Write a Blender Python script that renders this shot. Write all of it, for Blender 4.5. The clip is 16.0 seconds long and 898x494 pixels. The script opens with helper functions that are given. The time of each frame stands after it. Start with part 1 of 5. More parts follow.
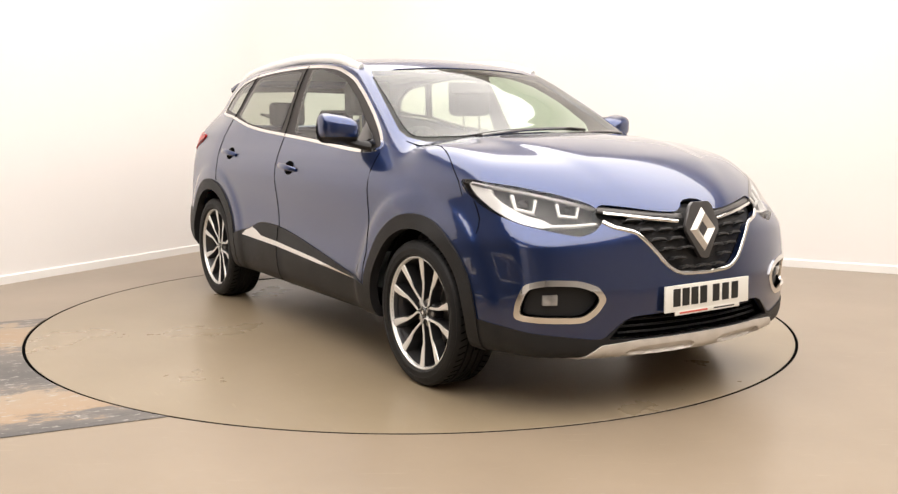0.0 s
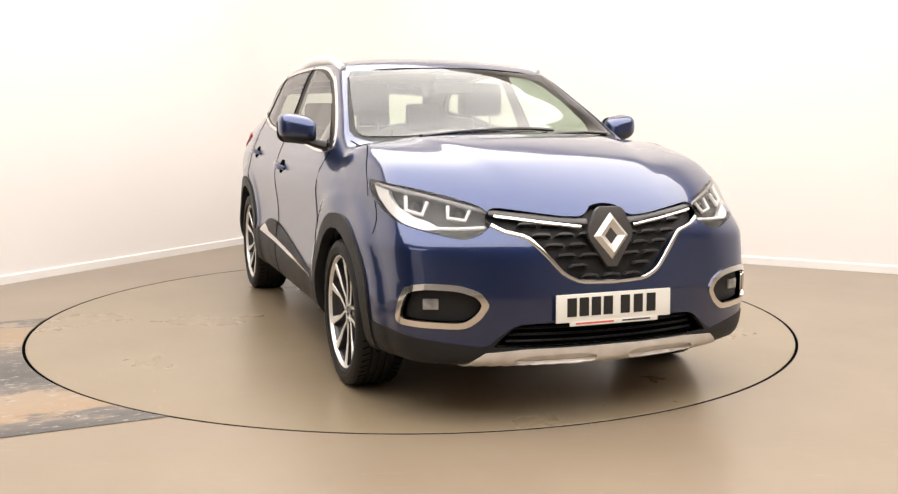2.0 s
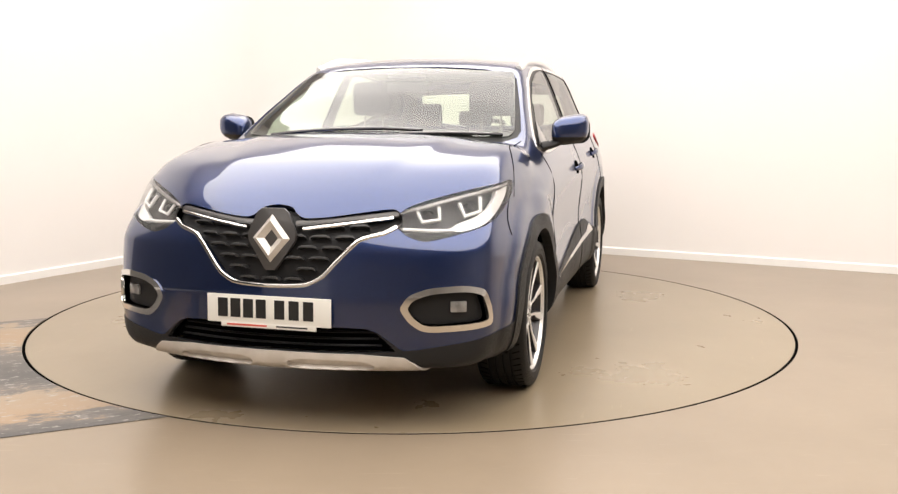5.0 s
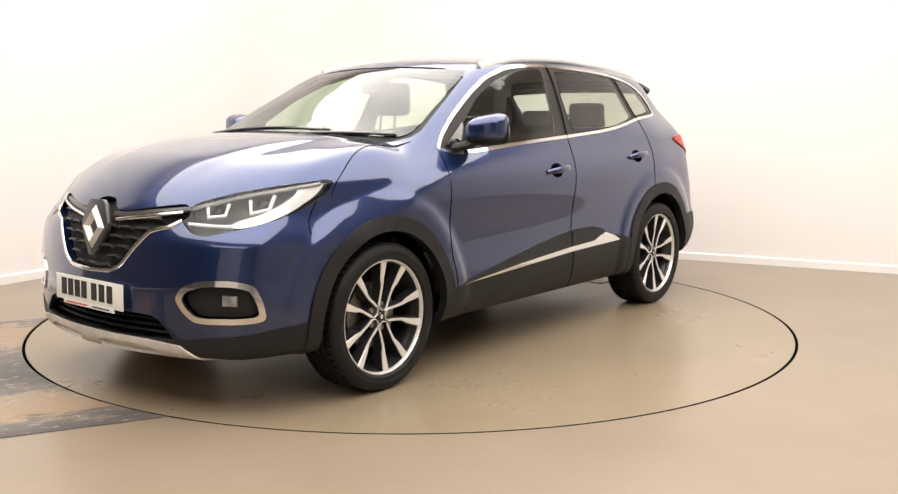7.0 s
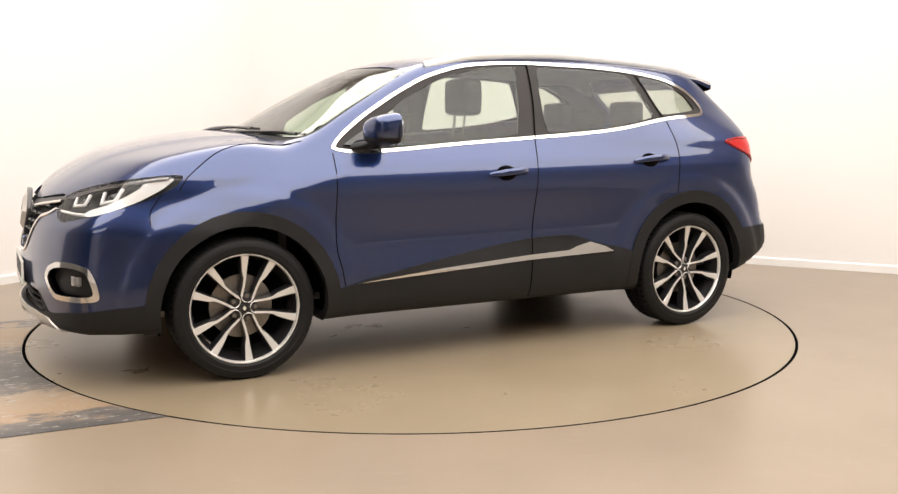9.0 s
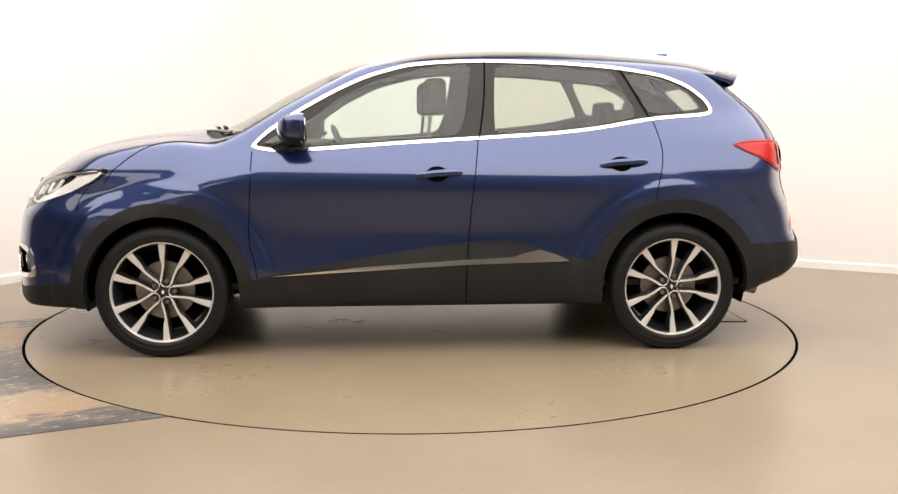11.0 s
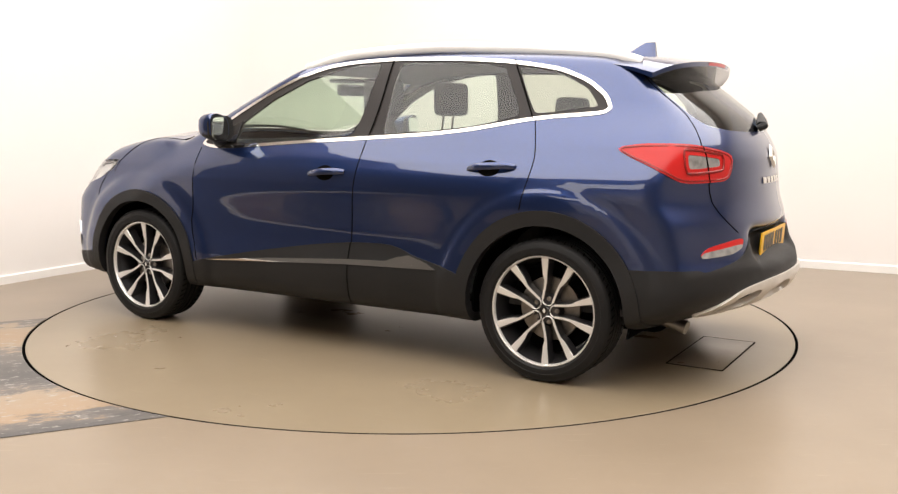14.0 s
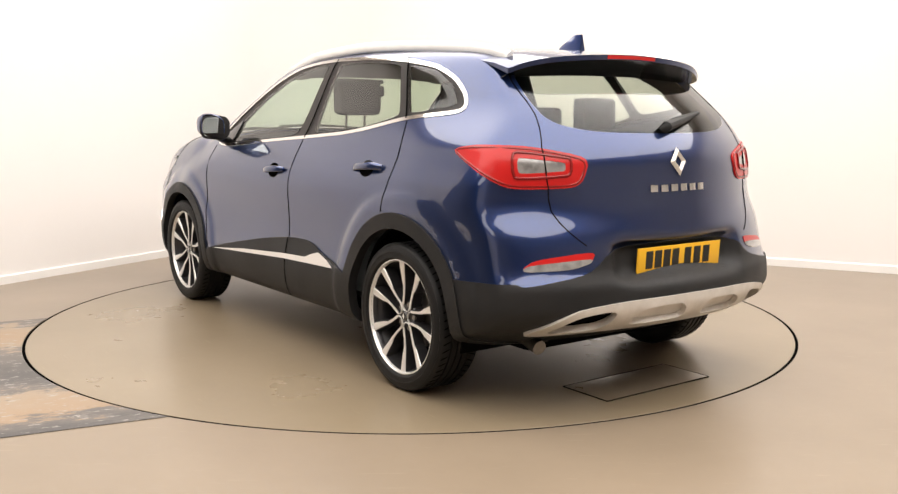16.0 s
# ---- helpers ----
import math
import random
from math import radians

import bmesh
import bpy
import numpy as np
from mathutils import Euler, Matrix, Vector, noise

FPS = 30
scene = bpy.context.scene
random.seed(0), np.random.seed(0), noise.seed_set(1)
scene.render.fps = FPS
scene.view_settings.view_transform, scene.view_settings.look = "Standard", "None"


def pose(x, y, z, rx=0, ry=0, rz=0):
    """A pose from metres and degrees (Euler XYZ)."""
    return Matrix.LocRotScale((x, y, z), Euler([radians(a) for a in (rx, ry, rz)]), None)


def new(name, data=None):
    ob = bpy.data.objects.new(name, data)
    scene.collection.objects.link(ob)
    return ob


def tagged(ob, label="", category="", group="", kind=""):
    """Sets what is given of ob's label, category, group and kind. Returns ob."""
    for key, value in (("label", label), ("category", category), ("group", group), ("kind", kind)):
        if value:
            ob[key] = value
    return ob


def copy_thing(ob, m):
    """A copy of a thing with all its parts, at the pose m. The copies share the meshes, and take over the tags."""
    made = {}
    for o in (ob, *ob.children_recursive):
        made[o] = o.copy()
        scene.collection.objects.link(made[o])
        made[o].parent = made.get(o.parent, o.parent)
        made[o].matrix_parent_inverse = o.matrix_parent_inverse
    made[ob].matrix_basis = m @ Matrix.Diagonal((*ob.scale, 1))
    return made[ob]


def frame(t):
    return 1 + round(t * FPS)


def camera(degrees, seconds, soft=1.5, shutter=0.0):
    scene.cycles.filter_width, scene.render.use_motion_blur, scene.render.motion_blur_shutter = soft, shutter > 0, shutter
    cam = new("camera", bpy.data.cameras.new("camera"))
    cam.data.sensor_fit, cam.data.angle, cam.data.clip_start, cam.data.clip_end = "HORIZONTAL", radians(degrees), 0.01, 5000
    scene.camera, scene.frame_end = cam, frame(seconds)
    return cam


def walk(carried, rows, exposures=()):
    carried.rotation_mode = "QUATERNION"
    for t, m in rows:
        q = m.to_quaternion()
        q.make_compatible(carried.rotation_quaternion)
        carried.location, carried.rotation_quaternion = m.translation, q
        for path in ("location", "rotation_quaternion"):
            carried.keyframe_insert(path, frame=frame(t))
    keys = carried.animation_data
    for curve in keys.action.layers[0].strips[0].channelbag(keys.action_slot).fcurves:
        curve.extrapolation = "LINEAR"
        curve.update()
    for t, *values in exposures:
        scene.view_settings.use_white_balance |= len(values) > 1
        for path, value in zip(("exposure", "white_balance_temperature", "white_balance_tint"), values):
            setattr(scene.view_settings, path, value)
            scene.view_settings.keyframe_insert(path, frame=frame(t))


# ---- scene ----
cam = camera(51.26, 16.0, soft=1.35)
EYE = Vector((0.0, -5.741, 1.214))
CAM_POSE = Matrix.Translation(EYE) @ pose(0, 0, 0, 0, 0, -2.057) @ pose(0, 0, 0, 90 - 7.817, 0, 0) @ pose(0, 0, 0, 0, 0, 0.187)
walk(cam, [(0.0, CAM_POSE), (16.0, CAM_POSE)], exposures=[(0.0, 0.0), (16.0, 0.0)])

# ---- light: a white studio lit by a soft ceiling panel, plus an added fill ----
world = bpy.data.worlds.new("studio_world")
scene.world = world
world.use_nodes = True
world.node_tree.nodes["Background"].inputs[0].default_value = (1.0, 0.95, 0.9, 1)
world.node_tree.nodes["Background"].inputs[1].default_value = 0.3

ROOM_C = Vector((-1.174, 4.18))          # far corner of the room
DIR_L = Vector((-0.517, -0.856)).normalized()
DIR_R = Vector((0.880, -0.475)).normalized()
LEN_L, LEN_R, ROOM_H = 13.5, 11.5, 3.6


def room_point(a, b):
    """A place on the floor plan, a metres along one wall and b along the other."""
    return ROOM_C + DIR_L * a + DIR_R * b


def ceiling_and_fill_lamp(a, b, w, d, watts, colour=(1.0, 0.95, 0.905)):
    data = bpy.data.lights.new("ceiling_light", "AREA")
    data.shape, data.size, data.size_y, data.energy, data.color = "RECTANGLE", w, d, watts, colour
    ob = new("ceiling_light", data)
    p = room_point(a, b)
    ob.matrix_world = pose(p.x, p.y, ROOM_H - 0.06, 0, 0, math.degrees(math.atan2(DIR_R.y, DIR_R.x)))
    return ob


# the second, weak one is an added fill, brightening the wall the flank reflects
LAMPS = [(4.6, 4.9, 8.6, 8.0, 795), (11.4, 3.4, 4.0, 2.0, 65)]
for lamp in LAMPS:
    ceiling_and_fill_lamp(*lamp)


# ---- materials ----
def material(name, colour, rough=0.5, metal=0.0, coat=0.0, scale=0.0, vary=0.0, bump=0.0, bump_scale=300.0, second=None, rough_vary=0.0, spec=0.5):
    """A surface with variation at two scales, fine relief and uneven gloss."""
    m = bpy.data.materials.new(name)
    m.use_nodes = True
    nt = m.node_tree
    b = nt.nodes["Principled BSDF"]
    b.inputs["Base Color"].default_value = (*colour, 1)
    b.inputs["Roughness"].default_value = rough
    b.inputs["Metallic"].default_value = metal
    b.inputs["Coat Weight"].default_value = coat
    b.inputs["Coat Roughness"].default_value = 0.03
    b.inputs["Specular IOR Level"].default_value = spec
    tc = nt.nodes.new("ShaderNodeTexCoord")
    if vary or rough_vary:
        big = nt.nodes.new("ShaderNodeTexNoise")
        big.inputs["Scale"].default_value = scale
        big.inputs["Detail"].default_value = 8
        nt.links.new(tc.outputs["Object"], big.inputs["Vector"])
        fine = nt.nodes.new("ShaderNodeTexNoise")
        fine.inputs["Scale"].default_value = scale * 14
        fine.inputs["Detail"].default_value = 4
        nt.links.new(tc.outputs["Object"], fine.inputs["Vector"])
        mix = nt.nodes.new("ShaderNodeMath")
        mix.operation = "MULTIPLY_ADD"
        nt.links.new(fine.outputs["Fac"], mix.inputs[0])
        mix.inputs[1].default_value = 0.12
        nt.links.new(big.outputs["Fac"], mix.inputs[2])
        ramp = nt.nodes.new("ShaderNodeMapRange")
        ramp.inputs[1].default_value, ramp.inputs[2].default_value = 0.32, 0.80
        nt.links.new(mix.outputs[0], ramp.inputs[0])
        if vary:
            c = nt.nodes.new("ShaderNodeMix")
            c.data_type = "RGBA"
            other = second or tuple(v * (1 - vary) for v in colour)
            c.inputs[6].default_value = (*colour, 1)
            c.inputs[7].default_value = (*other, 1)
            nt.links.new(ramp.outputs[0], c.inputs[0])
            nt.links.new(c.outputs[2], b.inputs["Base Color"])
        if rough_vary:
            r = nt.nodes.new("ShaderNodeMapRange")
            r.inputs[3].default_value, r.inputs[4].default_value = rough - rough_vary, rough + rough_vary
            nt.links.new(ramp.outputs[0], r.inputs[0])
            nt.links.new(r.outputs[0], b.inputs["Roughness"])
    if bump:
        n = nt.nodes.new("ShaderNodeTexNoise")
        n.inputs["Scale"].default_value = bump_scale
        n.inputs["Detail"].default_value = 6
        nt.links.new(tc.outputs["Object"], n.inputs["Vector"])
        bn = nt.nodes.new("ShaderNodeBump")
        bn.inputs["Strength"].default_value = bump
        bn.inputs["Distance"].default_value = 0.002
        nt.links.new(n.outputs["Fac"], bn.inputs["Height"])
        nt.links.new(bn.outputs["Normal"], b.inputs["Normal"])
    return m


def glass(name, colour, rough=0.045, gloss=0.06):
    """Thin tinted automotive glass: clear through, with a mirror gloss."""
    m = bpy.data.materials.new(name)
    m.use_nodes = True
    nt = m.node_tree
    nt.nodes.clear()
    out = nt.nodes.new("ShaderNodeOutputMaterial")
    tr = nt.nodes.new("ShaderNodeBsdfTransparent")
    tr.inputs[0].default_value = (*colour, 1)
    gl = nt.nodes.new("ShaderNodeBsdfGlossy")
    gl.inputs["Roughness"].default_value = rough
    lw = nt.nodes.new("ShaderNodeLayerWeight")
    lw.inputs[0].default_value = 0.5
    pw = nt.nodes.new("ShaderNodeMath")
    pw.operation = "POWER"
    pw.inputs[1].default_value = 4.0
    nt.links.new(lw.outputs["Facing"], pw.inputs[0])
    fr = nt.nodes.new("ShaderNodeMath")
    fr.operation = "MULTIPLY_ADD"
    fr.inputs[1].default_value, fr.inputs[2].default_value = 0.9, gloss
    nt.links.new(pw.outputs[0], fr.inputs[0])
    mix = nt.nodes.new("ShaderNodeMixShader")
    nt.links.new(fr.outputs[0], mix.inputs[0])
    nt.links.new(tr.outputs[0], mix.inputs[1])
    nt.links.new(gl.outputs[0], mix.inputs[2])
    nt.links.new(mix.outputs[0], out.inputs[0])
    return m


def car_paint():
    m = material("blue_metallic_paint", (0.010, 0.030, 0.145), 0.30, 0.85, 1.0)
    nt = m.node_tree
    b = nt.nodes["Principled BSDF"]
    tc = nt.nodes.new("ShaderNodeTexCoord")
    b.inputs["Coat IOR"].default_value = 1.70
    b.inputs["Coat Roughness"].default_value = 0.02
    fl = nt.nodes.new("ShaderNodeTexVoronoi")
    fl.inputs["Scale"].default_value = 900
    nt.links.new(tc.outputs["Object"], fl.inputs["Vector"])
    c = nt.nodes.new("ShaderNodeMix")
    c.data_type = "RGBA"
    c.inputs[6].default_value = (0.0068, 0.0190, 0.080, 1)
    c.inputs[7].default_value = (0.0142, 0.0382, 0.144, 1)
    nt.links.new(fl.outputs["Color"], c.inputs[0])
    nt.links.new(c.outputs[2], b.inputs["Base Color"])
    return m


def floor_material(name, colour, second, rough):
    """Sealed resin floor: cloudy tone, small dark marks, faint drag scratches and a satin sheen."""
    m = material(name, colour, rough, 0, 0, 1.1, 1, 0.03, 60, second, 0.012, 0.5)
    nt = m.node_tree
    b = nt.nodes["Principled BSDF"]
    base = b.inputs["Base Color"].links[0].from_socket
    tc = nt.nodes.new("ShaderNodeTexCoord")
    for scale, size, low, high, tone, much in (((1, 1, 1), 16.0, 0.62, 0.82, 0.85, 0.15), ((1.0, 9.0, 1), 5.0, 0.62, 0.70, 1.16, 0.6), ((1, 1, 1), 2.6, 0.54, 0.68, 0.90, 0.7)):
        mp = nt.nodes.new("ShaderNodeMapping")
        mp.inputs["Scale"].default_value = scale
        mp.inputs["Rotation"].default_value = (0, 0, 0.5)
        nt.links.new(tc.outputs["Object"], mp.inputs[0])
        n = nt.nodes.new("ShaderNodeTexNoise")
        n.inputs["Scale"].default_value, n.inputs["Detail"].default_value, n.inputs["Roughness"].default_value = size, 8, 0.62
        nt.links.new(mp.outputs[0], n.inputs["Vector"])
        cut = nt.nodes.new("ShaderNodeMapRange")
        cut.inputs[1].default_value, cut.inputs[2].default_value, cut.inputs[4].default_value = low, high, much
        nt.links.new(n.outputs["Fac"], cut.inputs[0])
        mix = nt.nodes.new("ShaderNodeMix")
        mix.data_type = "RGBA"
        mix.inputs[7].default_value = (*[c * tone for c in colour], 1)
        nt.links.new(cut.outputs[0], mix.inputs[0])
        nt.links.new(base, mix.inputs[6])
        base = mix.outputs[2]
    nt.links.new(base, b.inputs["Base Color"])
    return m


PAINT = car_paint()
FLOOR = floor_material("beige_resin_floor", (0.268, 0.211, 0.152), (0.222, 0.174, 0.124), 0.30)
DISC = floor_material("olive_beige_resin_disc", (0.268, 0.212, 0.143), (0.220, 0.173, 0.112), 0.28)
WALL = material("white_wall_paint", (0.81, 0.78, 0.755), 0.7, 0, 0, 0.6, 1, 0.15, 40, (0.775, 0.745, 0.72))
# unseen walls behind the camera: darkened copies of WALL to shape the car's reflections
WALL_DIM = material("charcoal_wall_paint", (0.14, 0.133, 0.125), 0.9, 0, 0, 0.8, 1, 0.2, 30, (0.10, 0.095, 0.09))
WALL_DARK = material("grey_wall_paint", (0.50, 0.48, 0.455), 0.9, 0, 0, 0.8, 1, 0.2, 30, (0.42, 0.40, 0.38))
TRIM_WHITE = material("white_gloss_paint", (0.84, 0.82, 0.79), 0.35, 0, 0, 2.0, 1, 0, 1, (0.78, 0.76, 0.73))
PLASTIC = material("black_grained_plastic", (0.009, 0.009, 0.0095), 0.5, 0, 0, 5.0, 1, 0.35, 700, (0.014, 0.013, 0.013), 0.06, 0.3)
GRILLE_GREY = material("dark_grey_grille_plastic", (0.034, 0.033, 0.033), 0.32, 0, 0, 8.0, 1, 0.1, 700, (0.030, 0.029, 0.029), 0.05, 0.5)
SHIELD = material("satin_dark_grey", (0.085, 0.080, 0.078), 0.35, 0.4, 0.3, 9.0, 1, 0, 1, (0.065, 0.061, 0.06))
GLOSS_BLACK = material("gloss_black", (0.008, 0.008, 0.009), 0.08, 0, 0.6)
PILLAR = material("dark_pillar_film", (0.020, 0.017, 0.016), 0.42, 0, 0, 6, 1, 0, 1, (0.026, 0.022, 0.021), 0, 0.25)
# near-black without gloss: shade of gaps and recesses as colour, also black plastic
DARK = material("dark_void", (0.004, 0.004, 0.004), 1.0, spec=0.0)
RUBBER = material("tyre_rubber", (0.006, 0.006, 0.006), 0.55, 0, 0, 9.0, 1, 0.3, 500, (0.010, 0.009, 0.009), 0.0, 0.25)
CHROME = material("polished_chrome", (0.83, 0.81, 0.78), 0.07, 1.0)
SATIN = material("satin_silver", (0.70, 0.66, 0.61), 0.36, 0.35, 0, 14.0, 1, 0, 1, (0.56, 0.52, 0.47))
ALLOY = material("machined_alloy", (0.80, 0.78, 0.75), 0.34, 0.55, 0.3)
ALLOY_DARK = material("dark_grey_alloy", (0.045, 0.043, 0.045), 0.35, 0.6, 0.5)
RAIL = material("bright_silver_rail", (0.80, 0.79, 0.77), 0.28, 0.15, 0.4, 12.0, 1, 0, 1, (0.72, 0.71, 0.69))
STEEL = material("brake_steel", (0.30, 0.28, 0.26), 0.4, 1.0, 0, 40, 1, 0, 1, (0.22, 0.20, 0.18))
RED_LENS = material("red_lamp_lens", (0.47, 0.010, 0.009), 0.28, 0, 0.15, spec=0.35)
LAMP_GREY = material("lamp_reflector_grey", (0.30, 0.29, 0.29), 0.22, 0.8)
LAMP_BOWL = material("dark_lamp_bowl", (0.035, 0.034, 0.034), 0.45, 0.2)
LAMP_CLEAR = material("clear_ribbed_lens", (0.42, 0.41, 0.40), 0.15, 0.3, 0.8, 22, 1, 0, 1, (0.16, 0.155, 0.15))
RED_DEEP = material("dark_red_lamp_rim", (0.20, 0.006, 0.006), 0.25, 0, 0.4, spec=0.4)
LAMP_WHITE = material("white_light_guide", (0.78, 0.77, 0.75), 0.2, 0, 0.8)
CLOTH = material("dark_seat_cloth", (0.030, 0.028, 0.028), 0.85, 0, 0, 30, 1, 0.4, 900, (0.045, 0.042, 0.042))
CABIN = material("dark_cabin_plastic", (0.022, 0.021, 0.022), 0.6, 0, 0, 8, 1, 0.2, 500, (0.030, 0.029, 0.029))
HEADLINER = material("pale_headliner", (0.42, 0.41, 0.38), 0.9, 0, 0, 8, 1, 0.2, 500, (0.36, 0.35, 0.33))
PLATE_WHITE = material("white_plate", (0.78, 0.76, 0.70), 0.35)
PLATE_YELLOW = material("yellow_plate", (0.80, 0.44, 0.02), 0.35)
BAR_BLACK = material("plate_black", (0.012, 0.012, 0.012), 0.4)
BAR_RED = material("strip_red", (0.62, 0.10, 0.07), 0.5)
GLASS_FRONT = glass("windscreen_glass", (0.74, 0.85, 0.71), 0.03, 0.08)
GLASS_SIDE = glass("side_glass", (0.84, 0.93, 0.87), 0.02)
GLASS_DARK = glass("privacy_glass", (0.72, 0.76, 0.69), 0.02)
GLASS_LAMP = glass("clear_lamp_lens", (0.93, 0.93, 0.93), 0.03, 0.035)
GLASS_MIRROR = material("mirror_glass", (0.85, 0.9, 0.88), 0.02, 1.0)


# ---- building helpers ----
def link(name, bm, mat, parent=None, label="", smooth=True):
    """One mesh object out of a bmesh, under a thing or a part."""
    me = bpy.data.meshes.new(name)
    bm.to_mesh(me)
    bm.free()
    me.materials.append(mat)
    if smooth:
        me.shade_smooth()
        me.set_sharp_from_angle(angle=radians(35))
    ob = new(name, me)
    if parent is not None:
        ob.parent = parent
    return tagged(ob, label)


def part(name, bm, mat, parent, label=""):
    return link(name, bm, mat, parent, label)


def box_bm(x0, x1, y0, y1, z0, z1, bevel=0.0, seg=2, m=None):
    bm = bmesh.new()
    bmesh.ops.create_cube(bm, size=1)
    for v in bm.verts:
        v.co = Vector(((x0 + x1) / 2 + v.co.x * (x1 - x0), (y0 + y1) / 2 + v.co.y * (y1 - y0), (z0 + z1) / 2 + v.co.z * (z1 - z0)))
    if bevel:
        bmesh.ops.bevel(bm, geom=bm.edges[:], offset=bevel, segments=seg, profile=0.6, affect="EDGES")
    if m is not None:
        bm.transform(m)
    return bm


def lathe_bm(profile, n=64, axis="Y"):
    """A ring swept from (radius, along) pairs."""
    bm = bmesh.new()
    rings = []
    for k in range(n):
        a = 2 * math.pi * k / n
        rings.append([bm.verts.new((r * math.cos(a), h, r * math.sin(a)) if axis == "Y" else (r * math.cos(a), r * math.sin(a), h)) for r, h in profile])
    for k in range(n):
        p, q = rings[k], rings[(k + 1) % n]
        for i in range(len(profile) - 1):
            try:
                bm.faces.new((p[i], p[i + 1], q[i + 1], q[i]))
            except ValueError:
                pass
    bmesh.ops.remove_doubles(bm, verts=bm.verts[:], dist=1e-5)
    bmesh.ops.recalc_face_normals(bm, faces=bm.faces[:])
    return bm


def tube_bm(points, radius, n=8, closed=False, flat=1.0, ups=None):
    """A tube along points; flat squeezes it across the way up."""
    bm = bmesh.new()
    pts = [Vector(p) for p in points]
    rings, m = [], len(pts)
    for i, p in enumerate(pts):
        a = pts[(i - 1) % m] if closed or i > 0 else p
        b = pts[(i + 1) % m] if closed or i < m - 1 else p
        d = (b - a).normalized()
        up = Vector(ups[i]) if ups is not None else Vector((0, 0, 1))
        s = d.cross(up)
        s = s.normalized() if s.length > 1e-4 else Vector((0, 1, 0))
        u = s.cross(d)
        r = radius[i] if isinstance(radius, (list, tuple)) else radius
        rings.append([bm.verts.new(p + s * (r * math.cos(2 * math.pi * k / n)) + u * (r * flat * math.sin(2 * math.pi * k / n))) for k in range(n)])
    for i in range(m if closed else m - 1):
        p, q = rings[i], rings[(i + 1) % m]
        for k in range(n):
            bm.faces.new((p[k], p[(k + 1) % n], q[(k + 1) % n], q[k]))
    if not closed:
        bm.faces.new(rings[0][::-1])
        bm.faces.new(rings[-1])
    bmesh.ops.recalc_face_normals(bm, faces=bm.faces[:])
    return bm


def prism_bm(outline, depth, bevel=0.0):
    """A flat outline in (u, v), with thickness along w: coordinates (w, u, v)."""
    bm = bmesh.new()
    f = bm.faces.new([bm.verts.new((0, u, v)) for u, v in outline])
    ext = bmesh.ops.extrude_face_region(bm, geom=[f])
    bmesh.ops.translate(bm, vec=(depth, 0, 0), verts=[e for e in ext["geom"] if isinstance(e, bmesh.types.BMVert)])
    bmesh.ops.recalc_face_normals(bm, faces=bm.faces[:])
    if bevel:
        bmesh.ops.bevel(bm, geom=bm.edges[:], offset=bevel, segments=2, profile=0.6, affect="EDGES")
    return bm


def add_bm(bm, other):
    """Joins a second bmesh into the first."""
    me = bpy.data.meshes.new("joined")
    other.to_mesh(me)
    other.free()
    bm.from_mesh(me)
    bpy.data.meshes.remove(me)
    return bm


# ---- the room ----
def wall_between(name, p, q, out, label, mat=WALL):
    d = (q - p).normalized()
    n = Vector((-d.y, d.x)) * out
    bm = bmesh.new()
    c = [p, q, q + n * 0.2, p + n * 0.2]
    lo = [bm.verts.new((v.x, v.y, 0.0)) for v in c]
    hi = [bm.verts.new((v.x, v.y, ROOM_H)) for v in c]
    bm.faces.new(lo)
    bm.faces.new(hi)
    for i in range(4):
        bm.faces.new((lo[i], lo[(i + 1) % 4], hi[(i + 1) % 4], hi[i]))
    bmesh.ops.recalc_face_normals(bm, faces=bm.faces[:])
    tagged(link(name, bm, mat, None, "", False), label, "wall", "", "structure")
    # skirting board along the foot of the wall
    bm = bmesh.new()
    prof = [(0.0, 0.0), (0.016, 0.0), (0.016, 0.058), (0.010, 0.066), (0.0, 0.066)]
    a = [bm.verts.new((p.x - n.x * u, p.y - n.y * u, v)) for u, v in prof]
    b = [bm.verts.new((q.x - n.x * u, q.y - n.y * u, v)) for u, v in prof]
    for i in range(5):
        bm.faces.new((a[i], a[(i + 1) % 5], b[(i + 1) % 5], b[i]))
    bm.faces.new(a)
    bm.faces.new(b)
    bmesh.ops.recalc_face_normals(bm, faces=bm.faces[:])
    tagged(link("baseboard", bm, TRIM_WHITE, None, "", False), "low white painted skirting board along the wall", "skirting", "", "structure")


